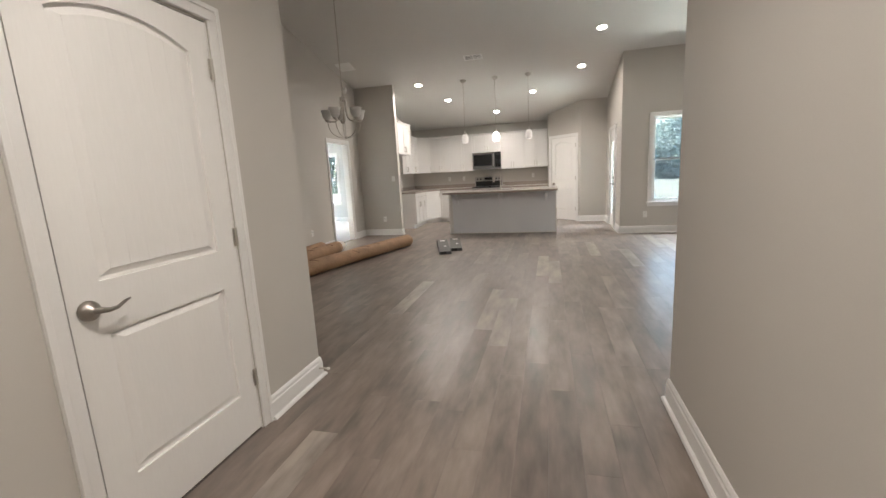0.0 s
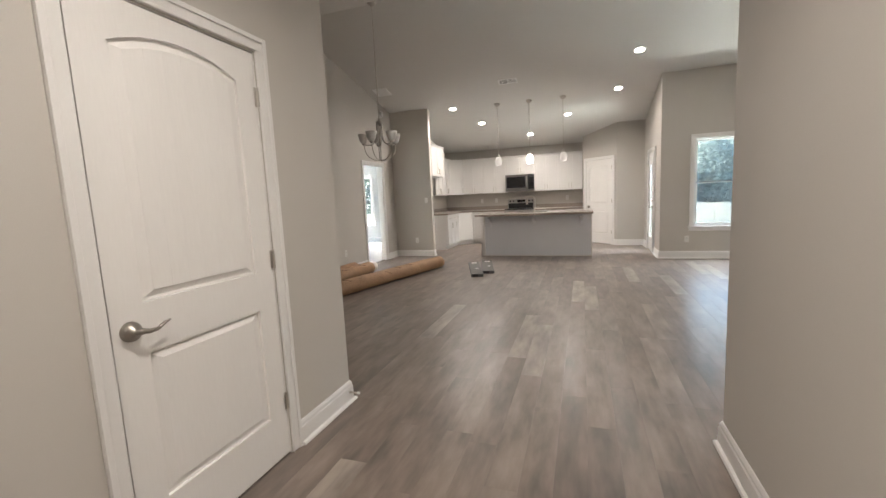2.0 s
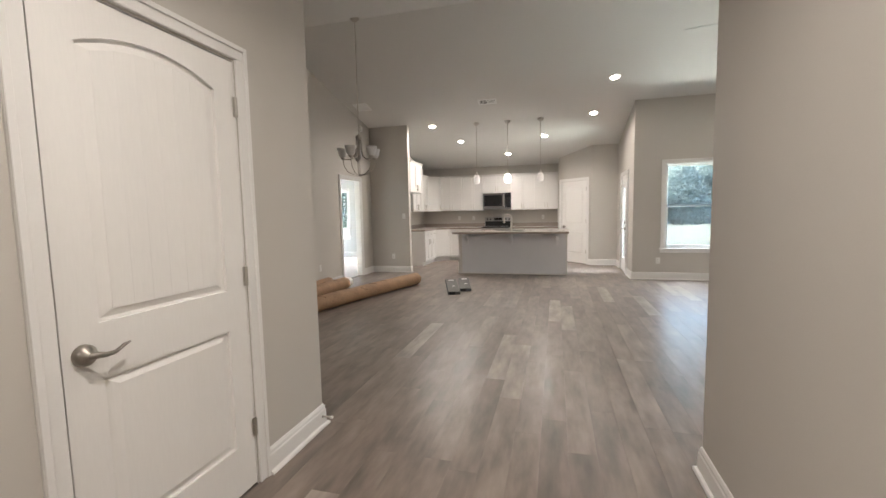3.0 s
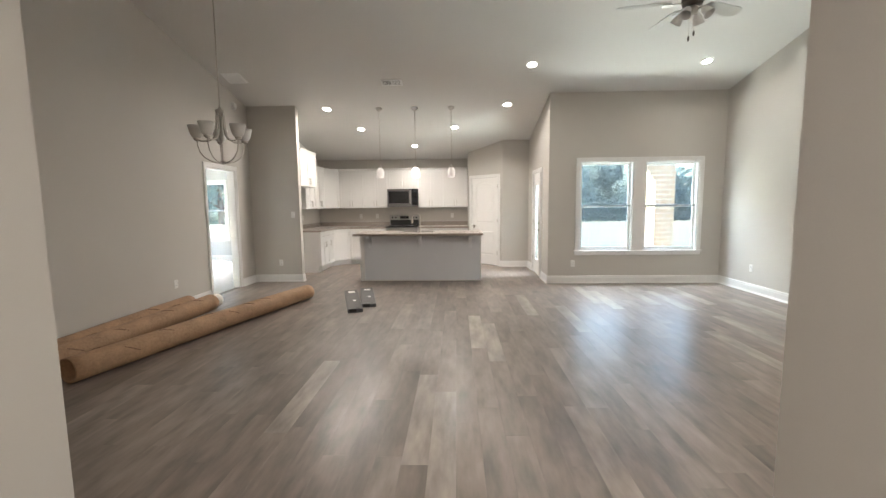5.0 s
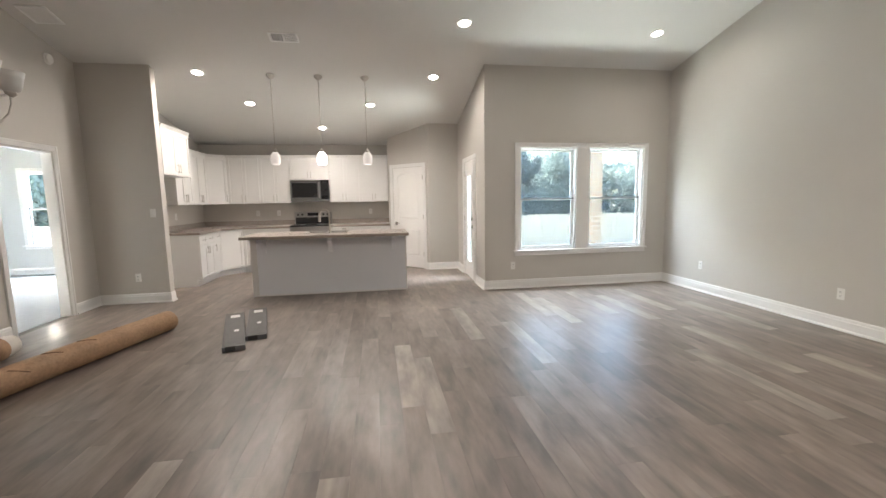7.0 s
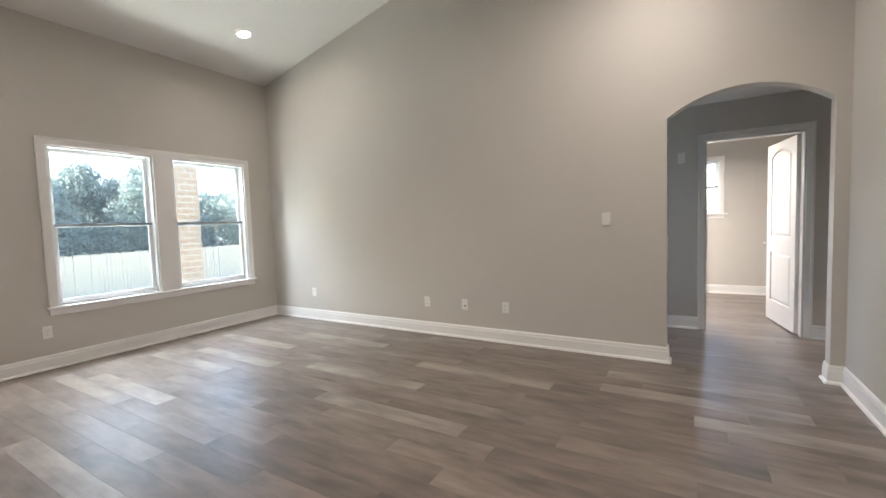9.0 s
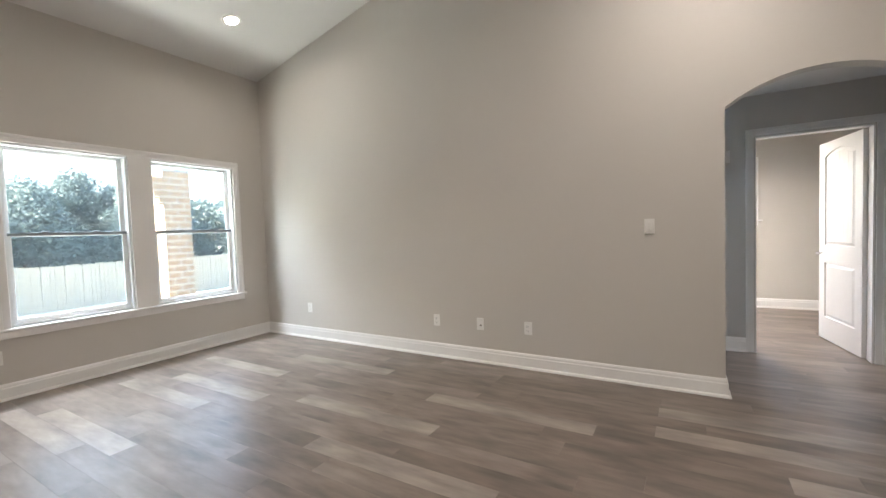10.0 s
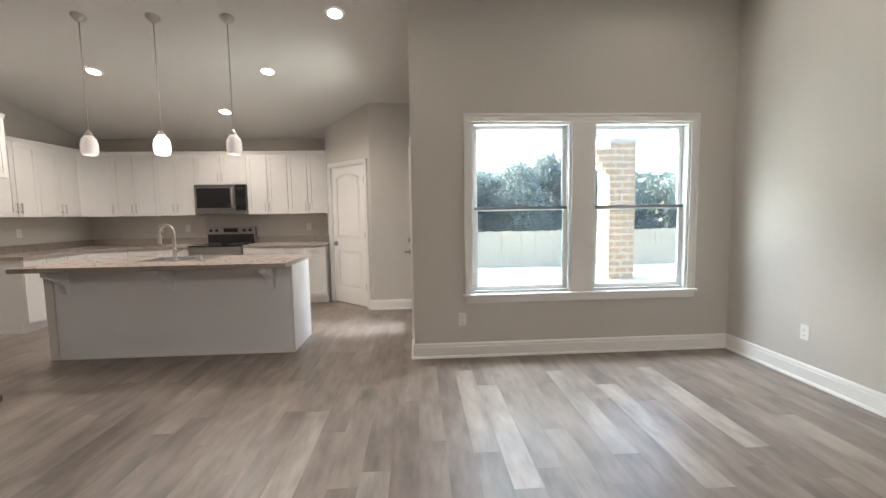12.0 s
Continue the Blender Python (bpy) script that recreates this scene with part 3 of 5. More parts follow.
# pantry door on the diagonal
d = thing("door_2", *diag(PD0), 0, -45, "closed white two-panel pantry door", "door", kind="structure")
casing(d, PD1 - PD0, 2.045, T)
leaf = door_leaf(d, PD1 - PD0 - 0.006, 2.022, True, M_LEVER)
leaf.location = (0.003, 0.010, 0.012)
hinges(d, PD1 - PD0 - 0.004, 2.045)
part("threshold", boxes((0, 0.004, 0, PD1 - PD0, T - 0.01, 0.005)), M_JOINT, d)
# trim of the west doorway, which has no door in view
d = thing("door_3", LEFT, DW0, 0, 90, "white cased doorway into the sunlit room", "doorway", kind="structure")
casing(d, DW1 - DW0, DWZ, T)
# side room door, standing open
d = thing("door_4", BX, BD1, 0, -90, "open white two-panel door in a white casing", "door", kind="structure")
casing(d, BD1 - BD0, 2.06, T)
leaf = door_leaf(d, 0.80, 2.03, False, M_NICKEL)
leaf.matrix_basis = pose(BD1 - BD0 - 0.012, T + 0.005, 0.012) @ pose(0, 0, 0, 0, 0, 99)
# glazed patio door
d = thing("door_5", CORNER, PT1, 0, -90, "white patio door with a full glass light, slightly ajar", "door", kind="structure")
casing(d, PT1 - PT0, 2.045, T)
w = PT1 - PT0 - 0.03
leaf = part("leaf", boxes((0.015, 0.010, 0.015, 0.215, 0.055, 2.035), (w - 0.185, 0.010, 0.015, w + 0.015, 0.055, 2.035), (0.215, 0.010, 0.015, w - 0.185, 0.055, 0.30), (0.215, 0.010, 1.80, w - 0.185, 0.055, 2.035), bev=0.003), M_DOOR, d)
pane = part("pane", boxes((0.215, 0.028, 0.30, w - 0.185, 0.034, 1.80)), M_GLASS, leaf, "clear glass light")
pane.visible_shadow = False
part("rosette", moved(lathe([(0.034, 0), (0.030, 0.012), (0.012, 0.03)], 20), Matrix.Translation((w - 0.04, 0.010, 0.93)) @ Matrix.Rotation(math.pi / 2, 4, "X")), M_LEVER, leaf, "", True)
part("lever", tube([(w - 0.04, -0.01, 0.93), (w - 0.04, -0.045, 0.93), (w - 0.07, -0.052, 0.93), (w - 0.15, -0.050, 0.927)], [0.010, 0.010, 0.009, 0.006]), M_LEVER, leaf, "nickel lever handle", True)
part("deadbolt", moved(lathe([(0.032, 0), (0.030, 0.012), (0.010, 0.03)], 20), Matrix.Translation((w - 0.04, 0.010, 1.06)) @ Matrix.Rotation(math.pi / 2, 4, "X")), M_LEVER, leaf, "", True)
hinges(d, 0.006, 2.045)
leaf.matrix_basis = pose(0.015, 0.010, 0) @ pose(0, 0, 0, 0, 0, -3.0) @ pose(-0.015, -0.010, 0)


# ---- windows ----
def sash_pair(parent, x0, x1, z0, z1, depth, glass=M_GLASS):
    """A single-hung unit in an opening: jamb liner, lower and upper sash, meeting rail, panes. Faces -y, wall face at y = 0."""
    part("jamb_liner", boxes((x0, 0.002, z0, x0 + 0.02, depth, z1), (x1 - 0.02, 0.002, z0, x1, depth, z1), (x0 + 0.02, 0.002, z1 - 0.02, x1 - 0.02, depth, z1), (x0 + 0.02, 0.03, z0, x1 - 0.02, depth, z0 + 0.02)), M_VINYL, parent, "white vinyl jamb liner")
    zm = z0 + (z1 - z0) * 0.50
    for name, za, zb, y0 in (("lower_sash", z0 + 0.02, zm + 0.018, 0.055), ("upper_sash", zm - 0.018, z1 - 0.02, 0.085)):
        a, b, r = x0 + 0.02, x1 - 0.02, 0.038
        f = part(name, boxes((a, y0, za, a + r, y0 + 0.028, zb), (b - r, y0, za, b, y0 + 0.028, zb), (a + r, y0, za, b - r, y0 + 0.028, za + r), (a + r, y0, zb - r * 0.8, b - r, y0 + 0.028, zb), bev=0.002), M_VINYL, parent)
        p = part("pane", boxes((a + r, y0 + 0.010, za + r, b - r, y0 + 0.014, zb - r * 0.8)), glass, f, "clear window glass")
        p.visible_shadow = False
    part("meeting_rail", boxes((x0 + 0.022, 0.048, zm - 0.006, x1 - 0.022, 0.0545, zm + 0.020), bev=0.002), M_SCREENBAR, parent, "grey meeting rail with latch")
    for k in (0.3, 0.7):
        xx = x0 + (x1 - x0) * k
        part("sash_lock", boxes((xx - 0.025, 0.046, zm + 0.0202, xx + 0.025, 0.066, zm + 0.032), bev=0.003), M_SCREENBAR, parent)


w1 = thing("window_1", 0, NORTH, 0, 0, "white double window with two single-hung sashes", "window", kind="structure")
for x0, x1 in ((WX0, WX1), (WX2, WX3)):
    sash_pair(w1, x0, x1, WZ0, WZ1, 0.145)
part("casing_side", boxes((WX0 - 0.072, -0.018, WZ0, WX0, 0, WZ1), (WX0 - 0.072, -0.024, WZ0, WX0 - 0.05, -0.018, WZ1 + 0.05), bev=0.002), M_TRIM, w1)
part("casing_side", boxes((WX3, -0.018, WZ0, WX3 + 0.072, 0, WZ1), (WX3 + 0.05, -0.024, WZ0, WX3 + 0.072, -0.018, WZ1 + 0.05), bev=0.002), M_TRIM, w1)
part("casing_head", boxes((WX0 - 0.072, -0.018, WZ1, WX3 + 0.072, 0, WZ1 + 0.072), (WX0 - 0.05, -0.024, WZ1 + 0.05, WX3 + 0.05, -0.018, WZ1 + 0.072), bev=0.002), M_TRIM, w1)
part("mullion_casing", boxes((WX1, -0.018, WZ0, WX2, 0, WZ1), bev=0.002), M_TRIM, w1)
part("window_sill", boxes((WX0 - 0.09, -0.045, WZ0 - 0.022, WX3 + 0.09, 0.03, WZ0), bev=0.004), M_TRIM, w1)
part("apron", boxes((WX0 - 0.072, -0.016, WZ0 - 0.085, WX3 + 0.072, 0, WZ0 - 0.022), bev=0.003), M_TRIM, w1)
w2 = thing("window_2", FARX, BW1, 0, -90, "small white window of the side room", "window", kind="structure")
sash_pair(w2, 0, BW1 - BW0, BWZ0, BWZ1, 0.115, M_BRIGHTGLASS)
part("casing", boxes((-0.06, -0.018, BWZ0, 0, 0, BWZ1), (BW1 - BW0, -0.018, BWZ0, BW1 - BW0 + 0.06, 0, BWZ1), (-0.06, -0.018, BWZ1, BW1 - BW0 + 0.06, 0, BWZ1 + 0.06), bev=0.002), M_TRIM, w2)
part("window_sill", boxes((-0.11, -0.05, BWZ0 - 0.022, BW1 - BW0 + 0.11, 0.03, BWZ0), (-0.06, -0.016, BWZ0 - 0.08, BW1 - BW0 + 0.06, 0, BWZ0 - 0.022), bev=0.003), M_TRIM, w2)
w3 = thing("window_3", 0, 12.0, 0, 0, "white window of the sunlit room", "window", kind="structure")
sash_pair(w3, SW0, SW1, SWZ0, SWZ1, 0.115, M_BRIGHTGLASS)
part("casing", boxes((SW0 - 0.07, -0.018, SWZ0, SW0, 0, SWZ1), (SW1, -0.018, SWZ0, SW1 + 0.07, 0, SWZ1), (SW0 - 0.07, -0.018, SWZ1, SW1 + 0.07, 0, SWZ1 + 0.07), bev=0.002), M_TRIM, w3)
part("window_sill", boxes((SW0 - 0.1, -0.05, SWZ0 - 0.022, SW1 + 0.1, 0.03, SWZ0), (SW0 - 0.07, -0.016, SWZ0 - 0.08, SW1 + 0.07, 0, SWZ0 - 0.022), bev=0.003), M_TRIM, w3)
w4 = thing("window_4", 0, 4.3, 0, 0, "white side window that lights the side room", "window", kind="structure")
sash_pair(w4, NW0, NW1, NWZ0, NWZ1, 0.098)
part("casing", boxes((NW0 - 0.07, -0.018, NWZ0, NW0, 0, NWZ1), (NW1, -0.018, NWZ0, NW1 + 0.07, 0, NWZ1), (NW0 - 0.07, -0.018, NWZ1, NW1 + 0.07, 0, NWZ1 + 0.07), bev=0.002), M_TRIM, w4)
# unseen window, added to let cool light into the side hall
w5 = thing("window_5", 0, 4.3, 0, 0, "unseen white window added at the end of the side hall for cool light", "window", kind="structure")
sash_pair(w5, HW0, HW1, NWZ0, NWZ1, 0.098)
part("window_sill", boxes((NW0 - 0.1, -0.05, NWZ0 - 0.022, NW1 + 0.1, 0.03, NWZ0), bev=0.003), M_TRIM, w4)
# unseen west window, added so that more sun and sky reach this room
w6 = thing("window_6", -9.0, 7.6, 0, 90, "unseen wide white window added to brighten the sunlit room", "window", kind="structure")
sash_pair(w6, 0, 1.598, 0.6, 2.2, 0.098)

# ---- kitchen ----
CTOP = 0.91


def pull(parent, x, z, y=-0.0, horizontal=False):
    """A slim bar pull on two posts, in front of a face at y."""
    if horizontal:
        bm = tube([(x - 0.065, y - 0.028, z), (x + 0.065, y - 0.028, z)], 0.006, 8)
        box(bm, x - 0.05, y - 0.026, z - 0.004, x - 0.042, y, z + 0.004)
        box(bm, x + 0.042, y - 0.026, z - 0.004, x + 0.05, y, z + 0.004)
    else:
        bm = tube([(x, y - 0.028, z - 0.065), (x, y - 0.028, z + 0.065)], 0.006, 8)
        box(bm, x - 0.004, y - 0.026, z - 0.05, x + 0.004, y, z - 0.042)
        box(bm, x - 0.004, y - 0.026, z + 0.042, x + 0.004, y, z + 0.05)
    return part("handle", bm, M_NICKEL, parent, "brushed nickel bar pull")


def shaker(name, parent, x0, x1, z0, z1, y=0.0):
    """A framed door or drawer front with a recessed panel, in front of y."""
    r = min(0.057, (z1 - z0) * 0.3)
    return part(name, boxes((x0, y - 0.020, z0, x0 + r, y, z1), (x1 - r, y - 0.020, z0, x1, y, z1), (x0 + r, y - 0.020, z0, x1 - r, y, z0 + r), (x0 + r, y - 0.020, z1 - r, x1 - r, y, z1), (x0 + r, y - 0.011, z0 + r, x1 - r, y - 0.001, z1 - r), bev=0.0015), M_CAB, parent)


def upper_cabinet(x, y, rz, w, z0, z1, depth, doors=2, label="white shaker wall cabinet with bar pulls"):
    """Front face at local y = 0, going back to depth; runs from local x = 0 to w."""
    c = thing("wall_cabinet", x, y, z0, rz, label, "cabinet", "white wall cabinets")
    h = z1 - z0
    part("body", boxes((0.001, 0.0, 0, w - 0.001, depth, h - 0.045), bev=0.001), M_CAB, c)
    n = w / doors
    for i in range(doors):
        d = shaker("door", c, i * n + 0.003, (i + 1) * n - 0.003, 0.003, h - 0.05)
        hx = (i + 1) * n - 0.032 if (i == 0 and doors == 2) else i * n + 0.032
        pull(d, hx, 0.11, -0.020)
    bm = bmesh.new()
    hexa(bm, [(0, -0.022, h - 0.05), (w, -0.022, h - 0.05), (w, depth, h - 0.05), (0, depth, h - 0.05), (0, -0.045, h), (w, -0.045, h), (w, depth, h), (0, depth, h)])
    part("crown", bm, M_CAB, c)
    return c


def base_cabinet(x, y, rz, w, doors=2, drawers=True, label="white shaker base cabinet with a drawer"):
    c = thing("base_cabinet", x, y, 0, rz, label, "cabinet", "white base cabinets")
    part("body", boxes((0.001, 0.0, 0.105, w - 0.001, 0.59, 0.868), (0.001, 0.065, 0, w - 0.001, 0.59, 0.105)), M_CAB, c)
    part("toe_board", boxes((0.0, 0.052, 0.0, w, 0.064, 0.10)), M_TRIM, c)
    n = w / doors
    top = 0.69 if drawers else 0.855
    for i in range(doors):
        d = shaker("door", c, i * n + 0.003, (i + 1) * n - 0.003, 0.112, top)
        pull(d, (i + 1) * n - 0.032 if (i == 0 and doors == 2) else i * n + 0.032, top - 0.10, -0.020)
    if drawers:
        for i in range(doors):
            d = shaker("drawer_front", c, i * n + 0.003, (i + 1) * n - 0.003, 0.697, 0.858)
            pull(d, (i + 0.5) * n, 0.778, -0.020, True)
    return c


UY, UZ0, UZ1 = 11.40, 1.37, 2.335
# back run of wall cabinets
upper_cabinet(-3.21, UY, 0, 0.61, UZ0, UZ1, KBACK - UY)
upper_cabinet(-2.60, UY, 0, 0.60, UZ0, UZ1, KBACK - UY)
upper_cabinet(-2.00, UY, 0, 0.77, 1.835, UZ1, KBACK - UY, 2, "short white shaker wall cabinet above the microwave")
upper_cabinet(-1.23, UY, 0, 0.615, UZ0, UZ1, KBACK - UY)
upper_cabinet(-0.615, UY, 0, 0.605, UZ0, UZ1, KBACK - UY)
# corner and side run
c = thing("wall_cabinet", KLEFT, KBACK, UZ0, 0, "white shaker diagonal corner wall cabinet", "cabinet", "white wall cabinets")
h = UZ1 - UZ0
A, B = (0.32, -0.61), (0.61, -0.32)


def five(bm, z0, z1, grow=0.0):
    pts = [(0.002, -0.002), (0.002, -0.609), (A[0] + grow, A[1] - 0.0 + 0.001), (B[0] - 0.001, B[1] - grow), (0.609, -0.002)]
    v0 = [bm.verts.new((*p, z0)) for p in pts]
    v1 = [bm.verts.new((*p, z1)) for p in pts]
    bm.faces.new(v0[::-1])
    bm.faces.new(v1)
    for i in range(5):
        bm.faces.new((v0[i], v0[(i + 1) % 5], v1[(i + 1) % 5], v1[i]))
    return bm


part("body", five(bmesh.new(), 0, h - 0.045), M_CAB, c)
part("crown", five(bmesh.new(), h - 0.044, h, 0.03), M_CAB, c)
dl = math.hypot(B[0] - A[0], B[1] - A[1])
d = shaker("door", c, 0.004, dl - 0.004, 0.003, h - 0.05)
d.matrix_basis = pose(A[0], A[1], 0, 0, 0, math.degrees(math.atan2(B[1] - A[1], B[0] - A[0])))
pull(d, dl - 0.04, 0.11, -0.020)
upper_cabinet(KLEFT + 0.32, 9.83, 90, 0.64, UZ0, UZ1, 0.318)
upper_cabinet(KLEFT + 0.32, 10.47, 90, 0.64, UZ0, UZ1, 0.318)
upper_cabinet(KLEFT + 0.575, STUB + T, 90, 0.89, 1.81, 2.52, 0.573, 2, "deep white shaker cabinet over the empty refrigerator bay")
# base cabinets
BY = KBACK - 0.60
base_cabinet(KLEFT + 0.60, 9.83, 90, 0.62)
base_cabinet(KLEFT + 0.60, 10.45, 90, 0.36, 1)
c = thing("base_cabinet", KLEFT, KBACK, 0, 0, "white shaker diagonal corner base cabinet", "cabinet", "white base cabinets")
A, B = (0.60, -0.909), (0.909, -0.60)


def five_base(z0, z1, g):
    bm = bmesh.new()
    pts = [(0.002, -0.002), (0.002, -0.908), (A[0] - g, A[1]), (B[0], B[1] + g), (0.908, -0.002)]
    v0 = [bm.verts.new((*p, z0)) for p in pts]
    v1 = [bm.verts.new((*p, z1)) for p in pts]
    bm.faces.new(v0[::-1])
    bm.faces.new(v1)
    for i in range(5):
        bm.faces.new((v0[i], v0[(i + 1) % 5], v1[(i + 1) % 5], v1[i]))
    return bm


part("body", five_base(0.105, 0.868, 0), M_CAB, c)
part("toe_board", five_base(0, 0.105, 0.055), M_TRIM, c)
dl = math.hypot(B[0] - A[0], B[1] - A[1])
d = shaker("door", c, 0.004, dl - 0.004, 0.112, 0.855)
d.matrix_basis = pose(A[0], A[1], 0, 0, 0, 45)
pull(d, dl - 0.04, 0.75, -0.020)
base_cabinet(KLEFT + 0.911, BY, 0, 0.905)
base_cabinet(-1.232, BY, 0, 0.615)
base_cabinet(-0.615, BY, 0, 0.605)

# worktops with their upstands
CF = KBACK - 0.635
bm = boxes((KLEFT, 9.82, 0.870, KLEFT + 0.635, KBACK - 0.93, CTOP), (KLEFT, KBACK - 0.93, 0.870, KLEFT + 0.62, KBACK, CTOP), (KLEFT + 0.94, CF, 0.870, -2.002, KBACK, CTOP), (KLEFT + 0.62, KBACK - 0.62, 0.870, KLEFT + 0.94, KBACK, CTOP))
hexa(bm, [(KLEFT + 0.62, KBACK - 0.93, 0.870), (KLEFT + 0.635, KBACK - 0.93, 0.870), (KLEFT + 0.94, CF, 0.870), (KLEFT + 0.62, KBACK - 0.62, 0.870), (KLEFT + 0.62, KBACK - 0.93, CTOP), (KLEFT + 0.635, KBACK - 0.93, CTOP), (KLEFT + 0.94, CF, CTOP), (KLEFT + 0.62, KBACK - 0.62, CTOP)])
hexa(bm, [(KLEFT + 0.62, KBACK - 0.62, 0.870), (KLEFT + 0.94, CF, 0.870), (KLEFT + 0.94, KBACK - 0.62, 0.870), (KLEFT + 0.78, KBACK - 0.62, 0.870), (KLEFT + 0.62, KBACK - 0.62, CTOP), (KLEFT + 0.94, CF, CTOP), (KLEFT + 0.94, KBACK - 0.62, CTOP), (KLEFT + 0.78, KBACK - 0.62, CTOP)])
w = thing("worktop", 0, 0, 0, 0, "speckled grey-brown laminate worktop in the corner", "worktop")
part("slab", bm, M_COUNTER, w)
part("upstand", boxes((KLEFT + 0.001, 9.82, CTOP, KLEFT + 0.02, KBACK - 0.02, CTOP + 0.10), (KLEFT + 0.001, KBACK - 0.02, CTOP, -2.002, KBACK - 0.001, CTOP + 0.10)), M_COUNTER, w)
w = thing("worktop", 0, 0, 0, 0, "speckled grey-brown laminate worktop beside the range", "worktop")
part("slab", boxes((-1.228, CF, 0.870, -0.004, KBACK, CTOP), bev=0.004), M_COUNTER, w)
part("upstand", boxes((-1.228, KBACK - 0.02, CTOP, -0.004, KBACK - 0.001, CTOP + 0.10)), M_COUNTER, w)

# range
r = thing("range", -1.998, KBACK - 0.66, 0, 0, "stainless steel electric range with a black glass top", "range")
W = 0.762
part("body", boxes((0.002, 0.03, 0.06, W - 0.002, 0.64, 0.895), (0.03, 0.08, 0, W - 0.03, 0.62, 0.06), bev=0.003), M_STEEL, r)
part("cooktop", boxes((0.0, -0.01, 0.896, W, 0.565, 0.918), bev=0.004), M_BLACK, r, "black ceramic glass cooktop")
door = part("oven_door", boxes((0.006, 0.0, 0.24, W - 0.006, 0.03, 0.80), bev=0.004), M_STEEL, r)
part("oven_window", boxes((0.13, -0.003, 0.36, W - 0.13, 0.0, 0.66)), M_BLACK, door)
part("handle", tube([(0.05, 0.0, 0.75), (0.055, -0.045, 0.755), (W - 0.055, -0.045, 0.755), (W - 0.05, 0.0, 0.75)], 0.011), M_STEEL, door, "", True)
part("front_trim", boxes((0.0, -0.005, 0.81, W, 0.03, 0.895), bev=0.004), M_STEEL, r)
part("drawer", boxes((0.006, 0.0, 0.07, W - 0.006, 0.03, 0.235), bev=0.004), M_STEEL, r)
bg = part("backguard", boxes((0.0, 0.57, 0.919, W, 0.645, 1.175), bev=0.006), M_STEEL, r, "stainless control panel")
part("lower_panel", boxes((0.02, 0.565, 0.925, W - 0.02, 0.5699, 1.06)), M_BLACKPLASTIC, bg)
part("display", boxes((0.27, 0.564, 1.09, 0.49, 0.5699, 1.155)), M_BLACK, bg)
for x in (0.075, 0.165, W - 0.165, W - 0.075):
    part("knob", moved(lathe([(0.024, 0), (0.022, 0.022), (0.018, 0.026)], 18), Matrix.Translation((x, 0.570, 1.12)) @ Matrix.Rotation(math.pi / 2, 4, "X")), M_BLACKPLASTIC, bg)
for x, y, rad in ((0.2, 0.15, 0.10), (0.56, 0.15, 0.075), (0.2, 0.41, 0.075), (0.56, 0.41, 0.10)):
    part("burner_ring", moved(lathe([(rad, 0), (rad, 0.0006)], 28), Matrix.Translation((x, y, 0.9181))), M_CARTON, r)

# microwave under the short cabinet
mw = thing("microwave", -1.995, KBACK - 0.40, 1.39, 0, "stainless over-the-range microwave with a dark glass door", "microwave")
part("body", boxes((0, 0.03, 0, 0.76, 0.399, 0.44), bev=0.003), M_DARKSTEEL, mw)
dr = part("door", boxes((0.0, 0.0, 0.045, 0.60, 0.03, 0.44), bev=0.004), M_MWSTEEL, mw, "stainless framed door")
part("window", boxes((0.035, -0.003, 0.085, 0.535, 0.0, 0.385)), M_BLACK, dr)
part("handle", tube([(0.575, 0.0, 0.09), (0.575, -0.04, 0.105), (0.575, -0.04, 0.375), (0.575, 0.0, 0.39)], 0.011), M_STEEL, dr, "", True)
cp = part("control_panel", boxes((0.603, 0.0, 0.045, 0.76, 0.03, 0.44), bev=0.004), M_BLACK, mw)
part("display", boxes((0.63, -0.002, 0.36, 0.735, 0.0, 0.40)), M_DARKHOLE, cp)
part("bottom_grille", boxes((0, 0.0, 0.0, 0.76, 0.03, 0.042), bev=0.003), M_MWSTEEL, mw)
part("top_vent", boxes((0.02, -0.002, 0.405, 0.58, 0.0, 0.425)), M_DARKSTEEL, mw)

# island
IX0, IX1, IY0, IY1 = -2.115, 0.165, 8.815, 9.43
isl = thing("kitchen_island", IX0, IY0, 0, 0, "grey painted kitchen island with white end panels", "kitchen island")
L, D = IX1 - IX0, IY1 - IY0
part("front_panel", boxes((0.08, 0.0, 0.0, L - 0.02, 0.02, 0.868), bev=0.002), M_ISLAND, isl, "plain grey back panel")
part("body", boxes((0.022, 0.021, 0.10, L - 0.022, D - 0.02, 0.868), (0.022, 0.021, 0.0, L - 0.022, D - 0.09, 0.10)), M_CAB, isl)
part("corner_post", boxes((0.0, -0.012, 0, 0.078, 0.020, 0.868), bev=0.003), M_CAB, isl, "pale corner board")
part("end_panel", boxes((L - 0.019, -0.004, 0, L, D, 0.868), bev=0.002), M_CAB, isl, "white end panel")
part("end_panel", boxes((0.0, 0.021, 0, 0.021, D, 0.868), bev=0.002), M_CAB, isl, "white end panel")
part("base_trim", boxes((0.08, -0.012, 0, L - 0.02, 0.0, 0.022), bev=0.003), M_TRIM, isl)
for i in range(3):
    sh = shaker("door", isl, 0.04 + i * 0.73, 0.04 + (i + 1) * 0.73 - 0.01, 0.11, 0.855)
    sh.matrix_basis = pose(L, D - 0.02, 0, 0, 0, 180)
